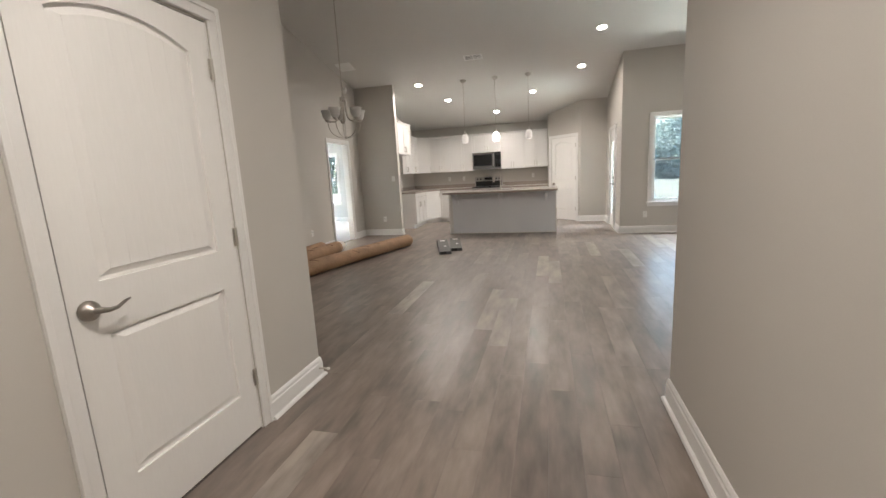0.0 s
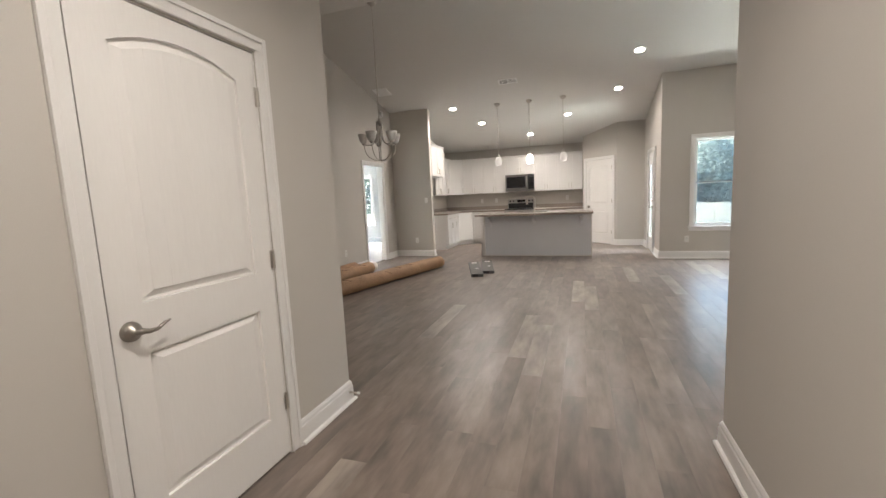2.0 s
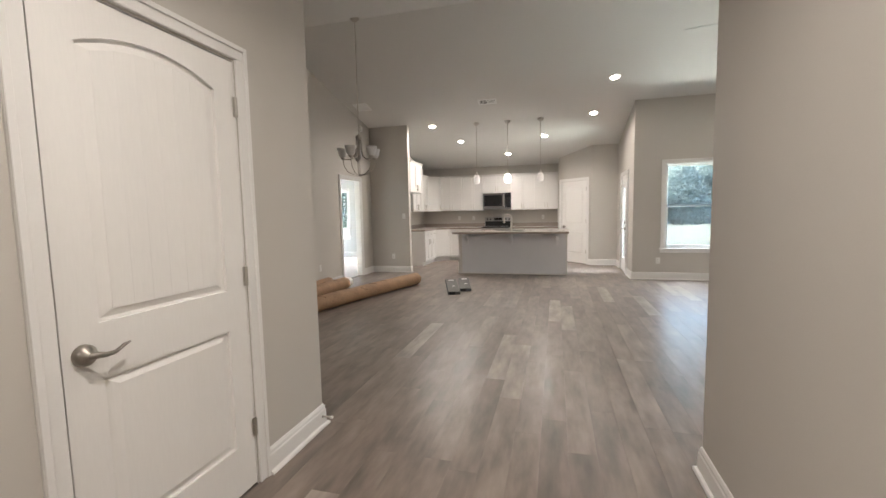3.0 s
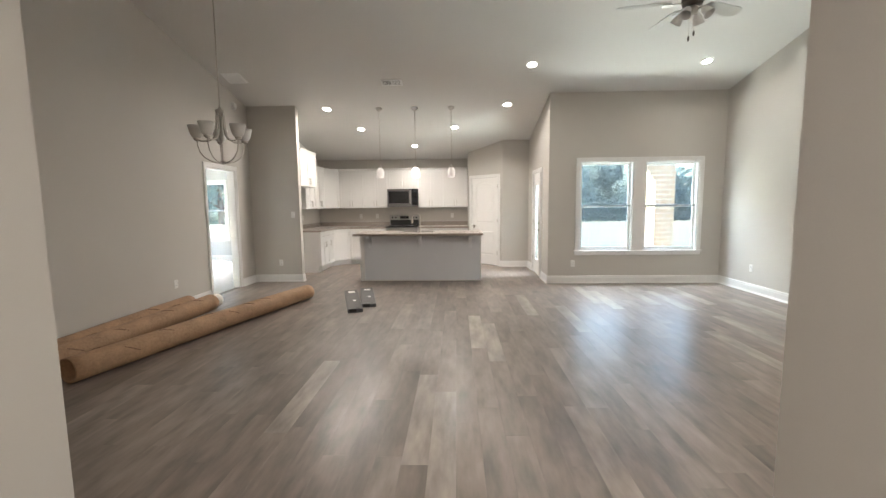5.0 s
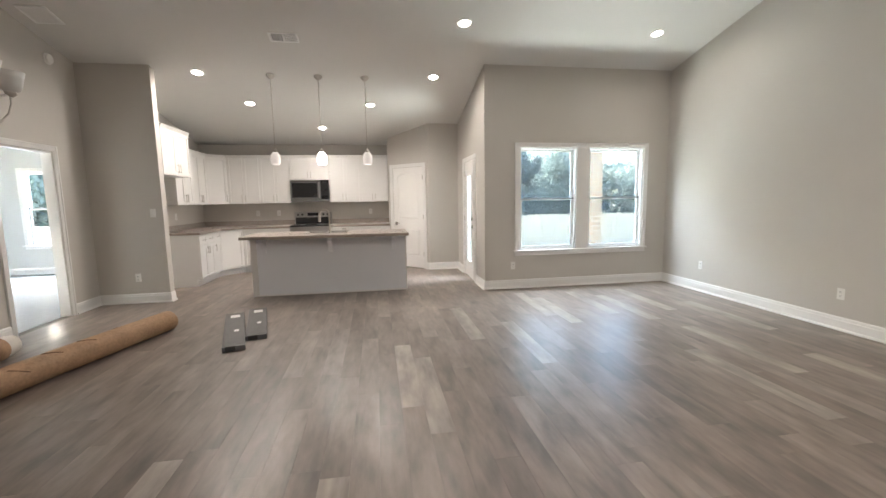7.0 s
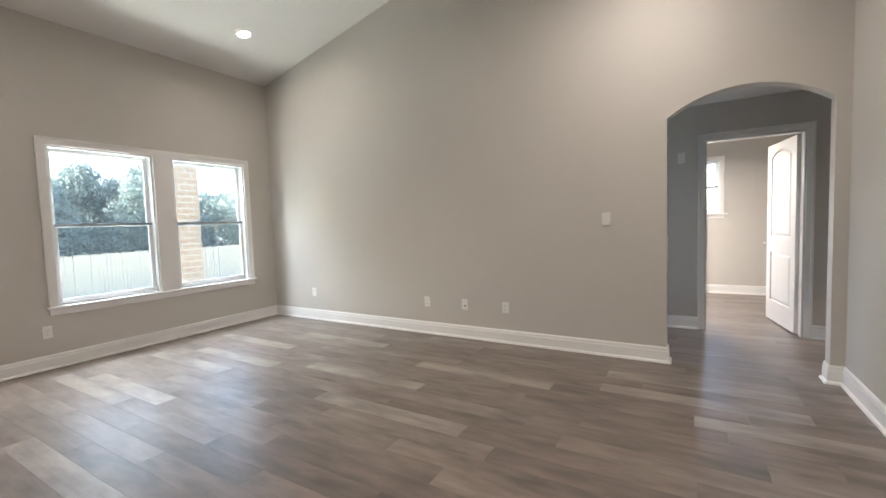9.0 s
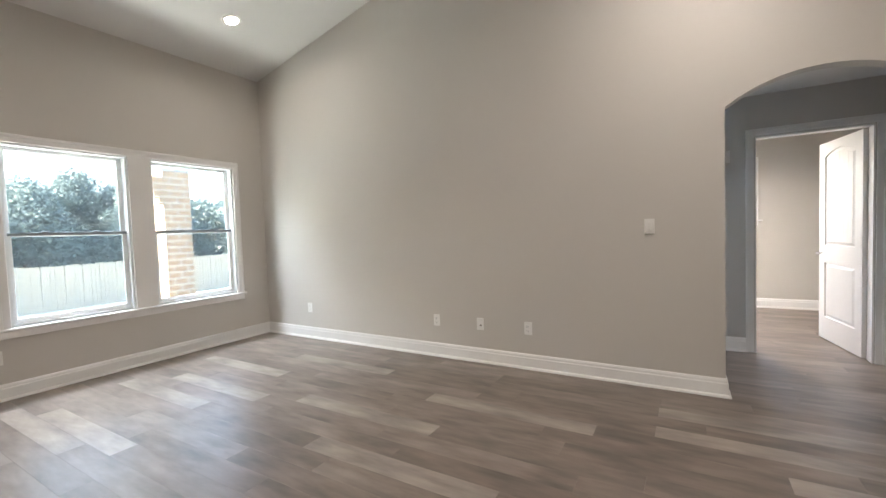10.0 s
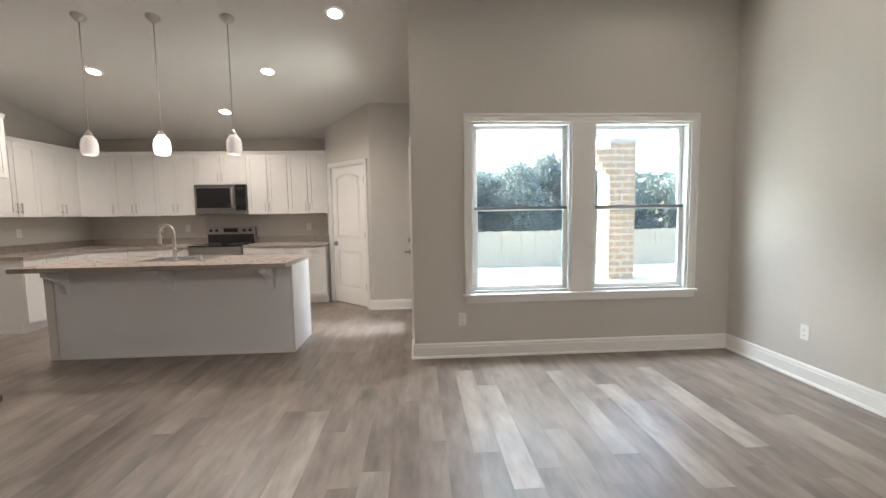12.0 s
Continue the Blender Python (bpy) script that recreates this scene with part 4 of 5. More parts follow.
for x in (0.16, 1.11, 2.05):
    bm = bmesh.new()
    prof = [(0, 0.866), (-0.225, 0.866), (-0.225, 0.825), (-0.20, 0.815), (-0.12, 0.785), (-0.06, 0.735), (-0.035, 0.675), (-0.03, 0.645), (0, 0.635)]
    for a, b in ((x, x + 0.06),):
        va = [bm.verts.new((a, p, z)) for p, z in prof]
        vb = [bm.verts.new((b, p, z)) for p, z in prof]
        bm.faces.new(va)
        bm.faces.new(vb[::-1])
        for i in range(len(prof)):
            bm.faces.new((va[i], va[(i + 1) % len(prof)], vb[(i + 1) % len(prof)], vb[i]))
    part("corbel", bm, M_ISLAND, isl, "curved bracket under the overhang")
# island worktop, with the sink cut out of it
it = thing("worktop", 0, 0, 0, 0, "speckled grey-brown laminate island worktop with an overhang", "worktop")
TX0, TX1, TY0, TY1 = -2.19, 0.188, 8.545, 9.475
SX0, SX1, SY0, SY1 = -1.36, -0.72, 8.97, 9.37
part("slab", boxes((TX0, TY0, 0.870, TX1, SY0, CTOP), (TX0, SY1, 0.870, TX1, TY1, CTOP), (TX0, SY0, 0.870, SX0, SY1, CTOP), (SX1, SY0, 0.870, TX1, SY1, CTOP)), M_COUNTER, it)
sk = thing("sink", (SX0 + SX1) / 2, (SY0 + SY1) / 2, CTOP, 0, "stainless drop-in kitchen sink", "sink")
a, b = (SX1 - SX0) / 2, (SY1 - SY0) / 2
part("rim", boxes((-a - 0.02, -b - 0.02, 0.0005, a + 0.02, -b, 0.006), (-a - 0.02, b, 0.0005, a + 0.02, b + 0.02, 0.006), (-a - 0.02, -b, 0.0005, -a, b, 0.006), (a, -b, 0.0005, a + 0.02, b, 0.006), (-0.012, -b, -0.02, 0.012, b, 0.004)), M_STEEL, sk)
part("basin", boxes((-a + 0.001, -b + 0.001, -0.19, a - 0.001, b - 0.001, -0.18), (-a + 0.001, -b + 0.001, -0.18, -a + 0.008, b - 0.001, 0.0), (a - 0.008, -b + 0.001, -0.18, a - 0.001, b - 0.001, 0.0), (-a + 0.008, -b + 0.001, -0.18, a - 0.008, -b + 0.008, 0.0), (-a + 0.008, b - 0.008, -0.18, a - 0.008, b - 0.001, 0.0)), M_STEEL, sk)
fc = thing("faucet", -0.985, 8.935, CTOP, 0, "chrome gooseneck faucet with a pull-down head", "faucet")
part("base", lathe([(0.030, 0), (0.030, 0.008), (0.020, 0.02), (0.018, 0.10), (0.014, 0.12)], 20), M_NICKEL, fc, "", True)
arc_pts = [(0, 0, 0.10), (0, 0, 0.27)] + [(-0.075 + 0.075 * math.cos(math.pi * i / 10) , 0.02 * i / 10, 0.27 + 0.085 * math.sin(math.pi * i / 10)) for i in range(1, 11)]
part("neck", tube(arc_pts, 0.0145, 12), M_NICKEL, fc, "", True)
part("spray_head", tube([(-0.15, 0.02, 0.27), (-0.15, 0.02, 0.25), (-0.15, 0.02, 0.17)], [0.016, 0.023, 0.020], 14), M_NICKEL, fc, "", True)
part("lever", tube([(0, 0, 0.09), (0.04, 0, 0.10), (0.10, 0, 0.125)], [0.010, 0.008, 0.005]), M_NICKEL, fc, "", True)
sd = thing("soap_dispenser", -0.74, 8.935, CTOP, 0, "small chrome soap dispenser by the sink", "soap dispenser")
part("base", lathe([(0.020, 0), (0.018, 0.02), (0.010, 0.03), (0.009, 0.055)], 16), M_NICKEL, sd, "", True)
part("spout", tube([(0, 0, 0.05), (-0.01, 0.01, 0.062), (-0.07, 0.03, 0.055)], [0.009, 0.008, 0.006]), M_NICKEL, sd, "", True)


# ---- lamps ----
def area(x, y, z, size, watts, m=None):
    la = bpy.data.lights.new("lamp", "AREA")
    la.shape, la.size, la.energy, la.color = "DISK", size, watts, WARM
    la.spread = radians(158)
    ob = new("lamp", la)
    ob.matrix_world = m if m else Matrix.Translation((x, y, z))
    return ob


TILT_N, TILT_S = math.degrees(math.atan(-SLOPE)), math.degrees(math.atan(SLOPE))


def can_light(x, y, z=None, tilt=None, watts=CAN_WATTS):
    flat = z is not None
    z = ceil(y) if z is None else z
    tilt = (0 if flat else (TILT_N if y > RIDGE_Y else TILT_S)) if tilt is None else tilt
    c = thing("recessed_light", x, y, z, 0, "lit white recessed ceiling light", "ceiling light", "recessed ceiling lights")
    c.matrix_world = pose(x, y, z, tilt)
    prof = [(0.062, -0.002), (0.066, -0.010), (0.088, -0.006), (0.090, -0.001)]
    part("trim_ring", lathe(prof, 28, cap=False), M_TRIM, c, "", True)
    part("lens", lathe([(0.064, -0.006), (0.064, -0.003)], 28), M_CANGLOW, c, "glowing lens")
    la = area(0, 0, 0, 0.12, watts, pose(x, y, z, tilt) @ Matrix.Translation((0, 0, -0.013)))
    return c


for x, y in ((-2.69, 8.95), (-2.26, 9.86), (0.87, 7.64), (0.65, 8.89), (3.47, 7.65), (-0.315, 9.84), (-1.245, 10.82)):
    can_light(x, y, watts=CAN_WATTS * (0.26 if x > 0.8 else 0.45 if x > 0.5 else 0.62 if y > 10 else 1.0))
for x, share in ((0.87, 1.35), (3.47, 0.95)):
    can_light(x, 2 * RIDGE_Y - 7.64, watts=SOUTH_WATTS * share)
# unseen lights, added only to brighten the hallway
for y in (-1.3, 0.75):
    can_light(-0.42, y, 2.74, watts=HALL_WATTS)
# another unseen light, added to warm and brighten the side room
can_light(6.9, 3.45, 2.45, watts=ROOM_WATTS)



def fill_lamp(eye, target, w, h, watts, tint=(0.82, 0.92, 1.0)):
    """An added area lamp outside an opening, out of view, that strengthens the daylight coming in."""
    la = bpy.data.lights.new("sky_fill", "AREA")
    la.shape, la.size, la.size_y, la.energy, la.color = "RECTANGLE", w, h, watts, tint
    ob = new("sky_fill", la)
    ob.matrix_world = look(eye, target)
    return ob


# added lamps above the openings, standing in for cool light of the open sky
fill_lamp(((WX0 + WX3) / 2, NORTH + 0.85, WZ1 + 0.85), ((WX0 + WX3) / 2, NORTH, WZ1 - 0.45), WX3 - WX0 + 0.3, 0.8, WINDOW_WATTS)
fill_lamp((CORNER + T + 0.75, (PT0 + PT1) / 2, 2.85), (CORNER, (PT0 + PT1) / 2, 1.45), 0.9, 0.8, PATIO_WATTS)
fill_lamp((-9.75, 8.4, 2.75), (-9.0, 8.4, 1.5), 1.6, 0.8, SIDE_WATTS)
fill_lamp(((SW0 + SW1) / 2, 12.9, 2.7), ((SW0 + SW1) / 2, 12.06, 1.5), 0.9, 0.8, SIDE_WATTS * 0.5)
# added lamps low outside, standing in for light thrown up by the pale patio slab and the lawn
fill_lamp((CORNER + T + 0.75, (PT0 + PT1) / 2, 0.12), (CORNER, (PT0 + PT1) / 2, 1.0), 0.9, 0.5, BOUNCE_WATTS * 0.35, (0.96, 1.0, 0.92))
fill_lamp(((WX0 + WX3) / 2, NORTH + 0.75, 0.12), ((WX0 + WX3) / 2, NORTH, 0.95), WX3 - WX0 + 0.3, 0.5, BOUNCE_WATTS, (0.94, 1.0, 0.89))

for i, x in enumerate((-1.72, -1.053, -0.378)):
    p = thing("pendant_light", x, 8.97, 0, 0, ("glowing" if i == 1 else "softly glowing") + " white glass pendant on a thin nickel stem", "pendant light", "pendants over the island")
    zc = ceil(8.97)
    can = part("canopy", moved(lathe([(0.012, -0.055), (0.03, -0.045), (0.062, -0.012), (0.064, 0.006)], 24), Matrix.Translation((0, 0, zc)) @ pose(0, 0, 0, TILT_N)), M_NICKEL, p, "nickel canopy", True)
    part("stem", tube([(0, 0, zc - 0.04), (0, 0, 2.16)], 0.0055, 8), M_NICKEL, p, "", True)
    part("socket_cap", lathe([(0.032, 2.125), (0.030, 2.15), (0.016, 2.165), (0.008, 2.18)], 20), M_NICKEL, p, "", True)
    part("shade", lathe([(0.044, 1.938), (0.060, 1.948), (0.070, 1.985), (0.071, 2.04), (0.062, 2.085), (0.036, 2.125)], 24), M_PENDGLOW if i == 1 else M_PENDOFF, p, "frosted white glass shade", True)
    la = bpy.data.lights.new("lamp", "POINT")
    la.energy, la.color, la.shadow_soft_size = PENDANT_WATTS * (1.0 if i == 1 else 0.5), WARM, 0.05
    new("lamp", la).location = (x, 8.97, 1.90)

# chandelier
ch = thing("chandelier", -2.735, 5.42, 0, 0, "brushed nickel five-arm chandelier with frosted glass bell shades", "chandelier")
zc = ceil(5.42)
part("canopy", lathe([(0.012, zc - 0.05), (0.035, zc - 0.035), (0.065, zc - 0.01), (0.066, zc + 0.01)], 24), M_NICKEL, ch, "", True)
part("rod", tube([(0, 0, zc - 0.03), (0, 0, 2.40)], 0.006, 8), M_NICKEL, ch, "", True)
part("hub", lathe([(0.012, 2.36), (0.042, 2.38), (0.046, 2.42), (0.020, 2.435), (0.008, 2.46)], 20), M_NICKEL, ch, "nickel top hub", True)
part("column", lathe([(0.004, 2.09), (0.020, 2.115), (0.024, 2.15), (0.014, 2.19), (0.010, 2.37)], 16), M_NICKEL, ch, "", True)
part("finial", lathe([(0.003, 1.862), (0.022, 1.872), (0.040, 1.885), (0.030, 1.90), (0.006, 1.905), (0.005, 2.09)], 20), M_NICKEL, ch, "", True)
for i in range(5):
    an = radians(72 * i + 123)
    c, s = math.cos(an), math.sin(an)
    R1 = 0.236
    upper = [(0.036, 2.39), (0.040, 2.31), (0.044, 2.23), (0.055, 2.17), (0.085, 2.125), (0.135, 2.102), (0.190, 2.102), (R1, 2.115)]
    lower = [(R1 - 0.005, 2.11), (R1 - 0.006, 2.055), (0.212, 1.990), (0.168, 1.932), (0.105, 1.895), (0.03, 1.878)]
    arm = part("arm", tube([(r * c, r * s, z) for r, z in upper], 0.0085, 8), M_NICKEL, ch, "curved nickel arm", True)
    part("lower_hoop", tube([(r * c, r * s, z) for r, z in lower], 0.0065, 8), M_NICKEL, ch, "", True)
    part("cup", moved(lathe([(0.010, 2.10), (0.030, 2.115), (0.032, 2.13), (0.02, 2.14)], 16), Matrix.Translation((R1 * c, R1 * s, 0))), M_NICKEL, arm, "", True)
    prof = [(0.026, 2.13), (0.045, 2.140), (0.060, 2.17), (0.069, 2.215), (0.080, 2.258), (0.077, 2.258), (0.066, 2.215), (0.056, 2.172), (0.041, 2.146), (0.020, 2.137)]
    part("shade", moved(lathe(prof, 24, cap=False), Matrix.Translation((R1 * c, R1 * s, 0))), M_FROST, arm, "frosted glass bell shade", True)

# ceiling fan under the ridge
FANX, FANY, FANZ = 2.05, 5.46, 3.386
fn = thing("ceiling_fan", FANX, FANY, 0, 0, "five-blade ceiling fan with a dark motor and frosted glass lights", "ceiling fan")
zc = ceil(FANY)
part("canopy", lathe([(0.02, zc - 0.09), (0.05, zc - 0.06), (0.07, zc + 0.01)], 24), M_DARKSTEEL, fn, "", True)
part("downrod", tube([(0, 0, zc - 0.05), (0, 0, FANZ + 0.11)], 0.014, 12), M_DARKSTEEL, fn, "", True)
part("motor", lathe([(0.05, FANZ - 0.045), (0.088, FANZ - 0.035), (0.098, FANZ - 0.01), (0.098, FANZ + 0.06), (0.080, FANZ + 0.095), (0.03, FANZ + 0.11), (0.025, FANZ + 0.15)], 28), M_DARKSTEEL, fn, "dark bronze motor housing", True)
part("switch_housing", lathe([(0.012, FANZ - 0.125), (0.045, FANZ - 0.115), (0.056, FANZ - 0.09), (0.056, FANZ - 0.06), (0.04, FANZ - 0.046)], 24), M_NICKEL, fn, "nickel light fitter", True)
for i in range(4):
    m = pose(0, 0, FANZ - 0.085, 0, 0, 90 * i + 40) @ Matrix.Translation((0.045, 0, 0))
    arm = part("light_arm", moved(tube([(0, 0, 0), (0.03, 0, 0.004), (0.055, 0, -0.010)], 0.009, 8), m), M_NICKEL, fn, "", True)
    bell = lathe([(0.020, 0.0), (0.034, -0.014), (0.043, -0.045), (0.048, -0.078), (0.057, -0.100), (0.054, -0.100), (0.045, -0.078), (0.039, -0.045), (0.030, -0.017), (0.016, -0.004)], 20, cap=False)
    part("shade", moved(bell, m @ pose(0.052, 0, -0.006, 0, -38)), M_FROST, arm, "frosted glass tulip shade", True)
for i in range(5):
    m = pose(0, 0, 0, 0, 0, 72 * i + 25)
    bm = bmesh.new()
    pr = [(0.20, -0.050), (0.27, -0.062), (0.60, -0.074), (0.66, -0.062), (0.695, -0.03), (0.70, 0.0), (0.695, 0.03), (0.66, 0.062), (0.60, 0.074), (0.27, 0.062), (0.20, 0.050)]
    lo = [bm.verts.new((x, y, FANZ - y * 0.21)) for x, y in pr]
    hi = [bm.verts.new((x, y, FANZ + 0.007 - y * 0.21)) for x, y in pr]
    bm.faces.new(lo[::-1])
    bm.faces.new(hi)
    for k in range(len(pr)):
        bm.faces.new((lo[k], lo[(k + 1) % len(pr)], hi[(k + 1) % len(pr)], hi[k]))
    bl = part("blade", moved(bm, m), M_FANWHITE, fn, "pale rounded blade")
    iron = boxes((0.08, -0.014, FANZ - 0.020, 0.22, 0.014, FANZ - 0.012), (0.19, -0.034, FANZ - 0.022, 0.27, 0.034, FANZ - 0.014), bev=0.002)
    part("blade_iron", moved(iron, m), M_NICKEL, bl, "nickel blade bracket")
for dx, dy, dz in ((-0.015, 0.02, -0.325), (0.018, -0.01, -0.285)):
    pc = part("pull_chain", tube([(dx, dy, FANZ - 0.115), (dx, dy, FANZ + dz)], 0.0012, 6), M_NICKEL, fn)
    part("fob", moved(lathe([(0.005, -0.045), (0.010, -0.025), (0.008, 0), (0.002, 0.008)], 12), Matrix.Translation((dx, dy, FANZ + dz))), M_DARKSTEEL, pc, "", True)

# ---- vents, plates ----
v = thing("supply_vent", -1.335, 8.07, 0, 0, "white louvred ceiling supply vent", "vent")
v.matrix_world = pose(-1.335, 8.07, ceil(8.07), TILT_N)
# dark sheet in place of the shade inside the duct
part("backing", boxes((-0.15, -0.07, -0.004, 0.15, 0.07, -0.001)), M_DARKHOLE, v)
part("frame", boxes((-0.175, -0.095, -0.010, 0.175, -0.07, -0.001), (-0.175, 0.07, -0.010, 0.175, 0.095, -0.001), (-0.175, -0.07, -0.010, -0.15, 0.07, -0.001), (0.15, -0.07, -0.010, 0.175, 0.07, -0.001), bev=0.002), M_VENT, v)
for i in range(14):
    x = -0.14 + i * 0.0215
    if i == 6:
        part("divider", boxes((x - 0.004, -0.07, -0.012, x + 0.012, 0.07, -0.004)), M_VENT, v)
    else:
        part("slat", moved(boxes((-0.008, -0.068, -0.001, 0.008, 0.068, 0.001)), Matrix.Translation((x, 0, -0.009)) @ Matrix.Rotation(0.6 if i < 6 else -0.6, 4, "Y")), M_VENT, v)
v = thing("return_vent", -3.83, 7.845, 0, 0, "square white ceiling return grille", "vent")
v.matrix_world = pose(-3.83, 7.845, ceil(7.845), TILT_N)
part("frame", boxes((-0.15, -0.15, -0.012, 0.15, -0.12, -0.001), (-0.15, 0.12, -0.012, 0.15, 0.15, -0.001), (-0.15, -0.12, -0.012, -0.12, 0.12, -0.001), (0.12, -0.12, -0.012, 0.15, 0.12, -0.001), bev=0.002), M_VENT, v)
part("panel", boxes((-0.12, -0.12, -0.007, 0.12, 0.12, -0.001)), M_VENT, v)
for i in range(12):
    part("slat", boxes((-0.118, -0.108 + i * 0.019, -0.011, 0.118, -0.100 + i * 0.019, -0.0072)), M_VENT, v)
s = thing("smoke_detector", LEFT, 8.34, 3.16, 90, "round white smoke detector high on the wall", "smoke detector")
part("base", moved(lathe([(0.068, 0), (0.068, 0.012), (0.06, 0.016)], 28), Matrix.Rotation(math.pi / 2, 4, "X")), M_PLATE, s, "", True)
part("cover", moved(lathe([(0.055, 0.016), (0.054, 0.034), (0.046, 0.040)], 28), Matrix.Rotation(math.pi / 2, 4, "X")), M_PLATE, s, "", True)


def plate(x, y, z, rz, kind="outlet", gangs=1):
    """A wall plate; the wall faces the local -y."""
    w = 0.072 if gangs == 1 else 0.116
    if kind == "outlet":
        o = thing("wall_outlet", x, y, z, rz, "white duplex wall outlet", "outlet", "white wall outlets")
    elif kind == "jack":
        o = thing("wall_outlet", x, y, z, rz, "white wall plate with a dark cable jack", "outlet", "white wall outlets")
    else:
        o = thing("light_switch", x, y, z, rz, "white rocker light switch plate", "switch", "white switch plates")
    part("plate", boxes((-w / 2, -0.006, -0.058, w / 2, 0, 0.058), bev=0.002), M_PLATE, o)
    if kind == "outlet":
        for dz in (-0.021, 0.021):
            k = part("socket", boxes((-0.017, -0.0085, dz - 0.014, 0.017, -0.006, dz + 0.014), bev=0.002), M_PLATE, o)
            # the slots are dark chips, their inner shade given as colour
            part("slots", boxes((-0.008, -0.0092, dz - 0.004, -0.006, -0.0086, dz + 0.006), (0.006, -0.0092, dz - 0.004, 0.008, -0.0086, dz + 0.006), (-0.002, -0.0092, dz - 0.011, 0.002, -0.0086, dz - 0.007)), M_DARKHOLE, k)
    elif kind == "jack":
        part("jack", moved(lathe([(0.009, 0), (0.006, 0.012)], 12), Matrix.Translation((0.008, -0.006, -0.012)) @ Matrix.Rotation(math.pi / 2, 4, "X")), M_DARKSTEEL, o)
    else:
        for i in range(gangs):
            dx = (i - (gangs - 1) / 2) * 0.046
            part("rocker", boxes((dx - 0.0165, -0.011, -0.033, dx + 0.0165, -0.006, 0.033), bev=0.002), M_PLATE, o)
    return o


plate(RIGHT, 3.875, 1.26, -90, "switch")
plate(RIGHT, 4.872, 0.37, -90)
plate(RIGHT, 5.35, 0.37, -90, "jack")
plate(RIGHT, 5.84, 0.37, -90)
plate(RIGHT, 7.70, 0.378, -90)
plate(1.785, NORTH, 0.355, 0)
plate(LEFT, 6.55, 0.38, 90)
plate(-3.63, STUB, 0.365, 0)
plate(-3.36, STUB, 1.27, 0, "switch")
for x in (-2.75, -0.40):
    plate(x, KBACK, 1.16, 0)
plate(-2.33, KBACK, 1.16, 0)
plate(KLEFT, 10.5, 1.16, 90)
plate(BX, 3.30, 1.9, -90, "switch")
# door stop on the hallway baseboard
ds = thing("door_stop", HALL_L + 0.02, SOUTH - 0.03, 0.07, 90, "small spring door stop on the baseboard", "door stop")
part("spring", moved(lathe([(0.010, 0), (0.006, 0.006), (0.006, 0.055)], 12), pose(0, 0, 0, 90)), M_NICKEL, ds, "", True)
part("tip", moved(lathe([(0.009, 0.055), (0.009, 0.070)], 12), pose(0, 0, 0, 90)), M_PLATE, ds, "", True)


# ---- rolls and cartons on the floor ----
def paper_roll(p, q, r, label, foam=0.0, flat=0.96, core=True):
    """A long roll in kraft paper from p to q on the floor, a little sagged, with printed marks and open ends."""
    p, q = Vector((*p, 0)), Vector((*q, 0))
    L = (q - p).length
    yaw = math.degrees(math.atan2(q.y - p.y, q.x - p.x))
    t = thing("carpet_roll", p.x, p.y, 0, yaw, label, "carpet roll", "paper-wrapped carpet rolls")
    seg, n = 28, 36
    bm = bmesh.new()
    rings = []
    for j in range(n + 1):
        x = L * j / n
        ring = []
        for k in range(seg):
            a = 2 * math.pi * k / seg
            rr = r * (1 + 0.035 * noise.noise((x * 2.2, math.cos(a) * 1.3, math.sin(a) * 1.3 + p.x)))
            y, z = rr * math.cos(a), max(rr * flat * math.sin(a) + r * flat, 0.0)
            ring.append(bm.verts.new((x, y + 0.012 * math.sin(x * 1.7 + p.y), z)))
        rings.append(ring)
    for a, b in zip(rings, rings[1:]):
        for k in range(seg):
            bm.faces.new((a[k], b[k], b[(k + 1) % seg], a[(k + 1) % seg]))
    # inner sleeve at both ends, so that the paper shows its edge and the hollow
    for ring, sgn in ((rings[0], 1), (rings[-1], -1)):
        c = sum((v.co for v in ring), Vector()) / seg
        inner = [bm.verts.new(c + (v.co - c) * 0.80 + Vector((0.004 * sgn, 0, 0))) for v in ring]
        deep = [bm.verts.new(c + (v.co - c) * 0.74 + Vector((0.75 * sgn, 0, 0))) for v in ring]
        for k in range(seg):
            bm.faces.new((ring[k], ring[(k + 1) % seg], inner[(k + 1) % seg], inner[k]))
            bm.faces.new((inner[k], inner[(k + 1) % seg], deep[(k + 1) % seg], deep[k]))
        bm.faces.new(deep)
    wrap = part("paper_wrap", bm, M_PAPER, t, "wrinkled brown kraft paper", True)
    # seams of the wrapping, and slanted printed dashes
    rng = random.Random(int(abs(p.x) * 1000))
    for j in range(int(L / 0.30)):
        x, a0 = 0.15 + j * 0.30 + rng.uniform(-0.05, 0.05), rng.uniform(0.3, 2.7)
        pts = []
        for k in range(7):
            a = a0 + k * 0.11
            pts.append((x + k * 0.019, 1.006 * r * math.cos(a) + 0.012 * math.sin(x * 1.7 + p.y), 1.006 * r * flat * math.sin(a) + r * flat + 0.001))
        part("printed_mark", tube(pts, 0.0032, 5), M_PAPERMARK, wrap)
    if foam:
        prof = [(r * 0.82, L - 0.05), (r * 0.84, L + foam * 0.6), (r * 0.74, L + foam), (r * 0.5, L + foam * 0.96), (r * 0.45, L + foam * 0.7), (r * 0.25, L + foam * 0.72), (r * 0.2, L + foam * 0.9), (0.004, L + foam * 0.9)]
        part("carpet_end", moved(lathe(prof, 24, cap=False), Matrix.Translation((0, 0.012 * math.sin(L * 1.7 + p.y), r * flat)) @ Matrix.Rotation(math.pi / 2, 4, "Y")), M_FOAM, t, "off-white rolled carpet end", True)
    return t


paper_roll((-3.47, 4.22), (-2.60, 7.32), 0.112, "long brown paper-wrapped carpet roll lying on the floor")
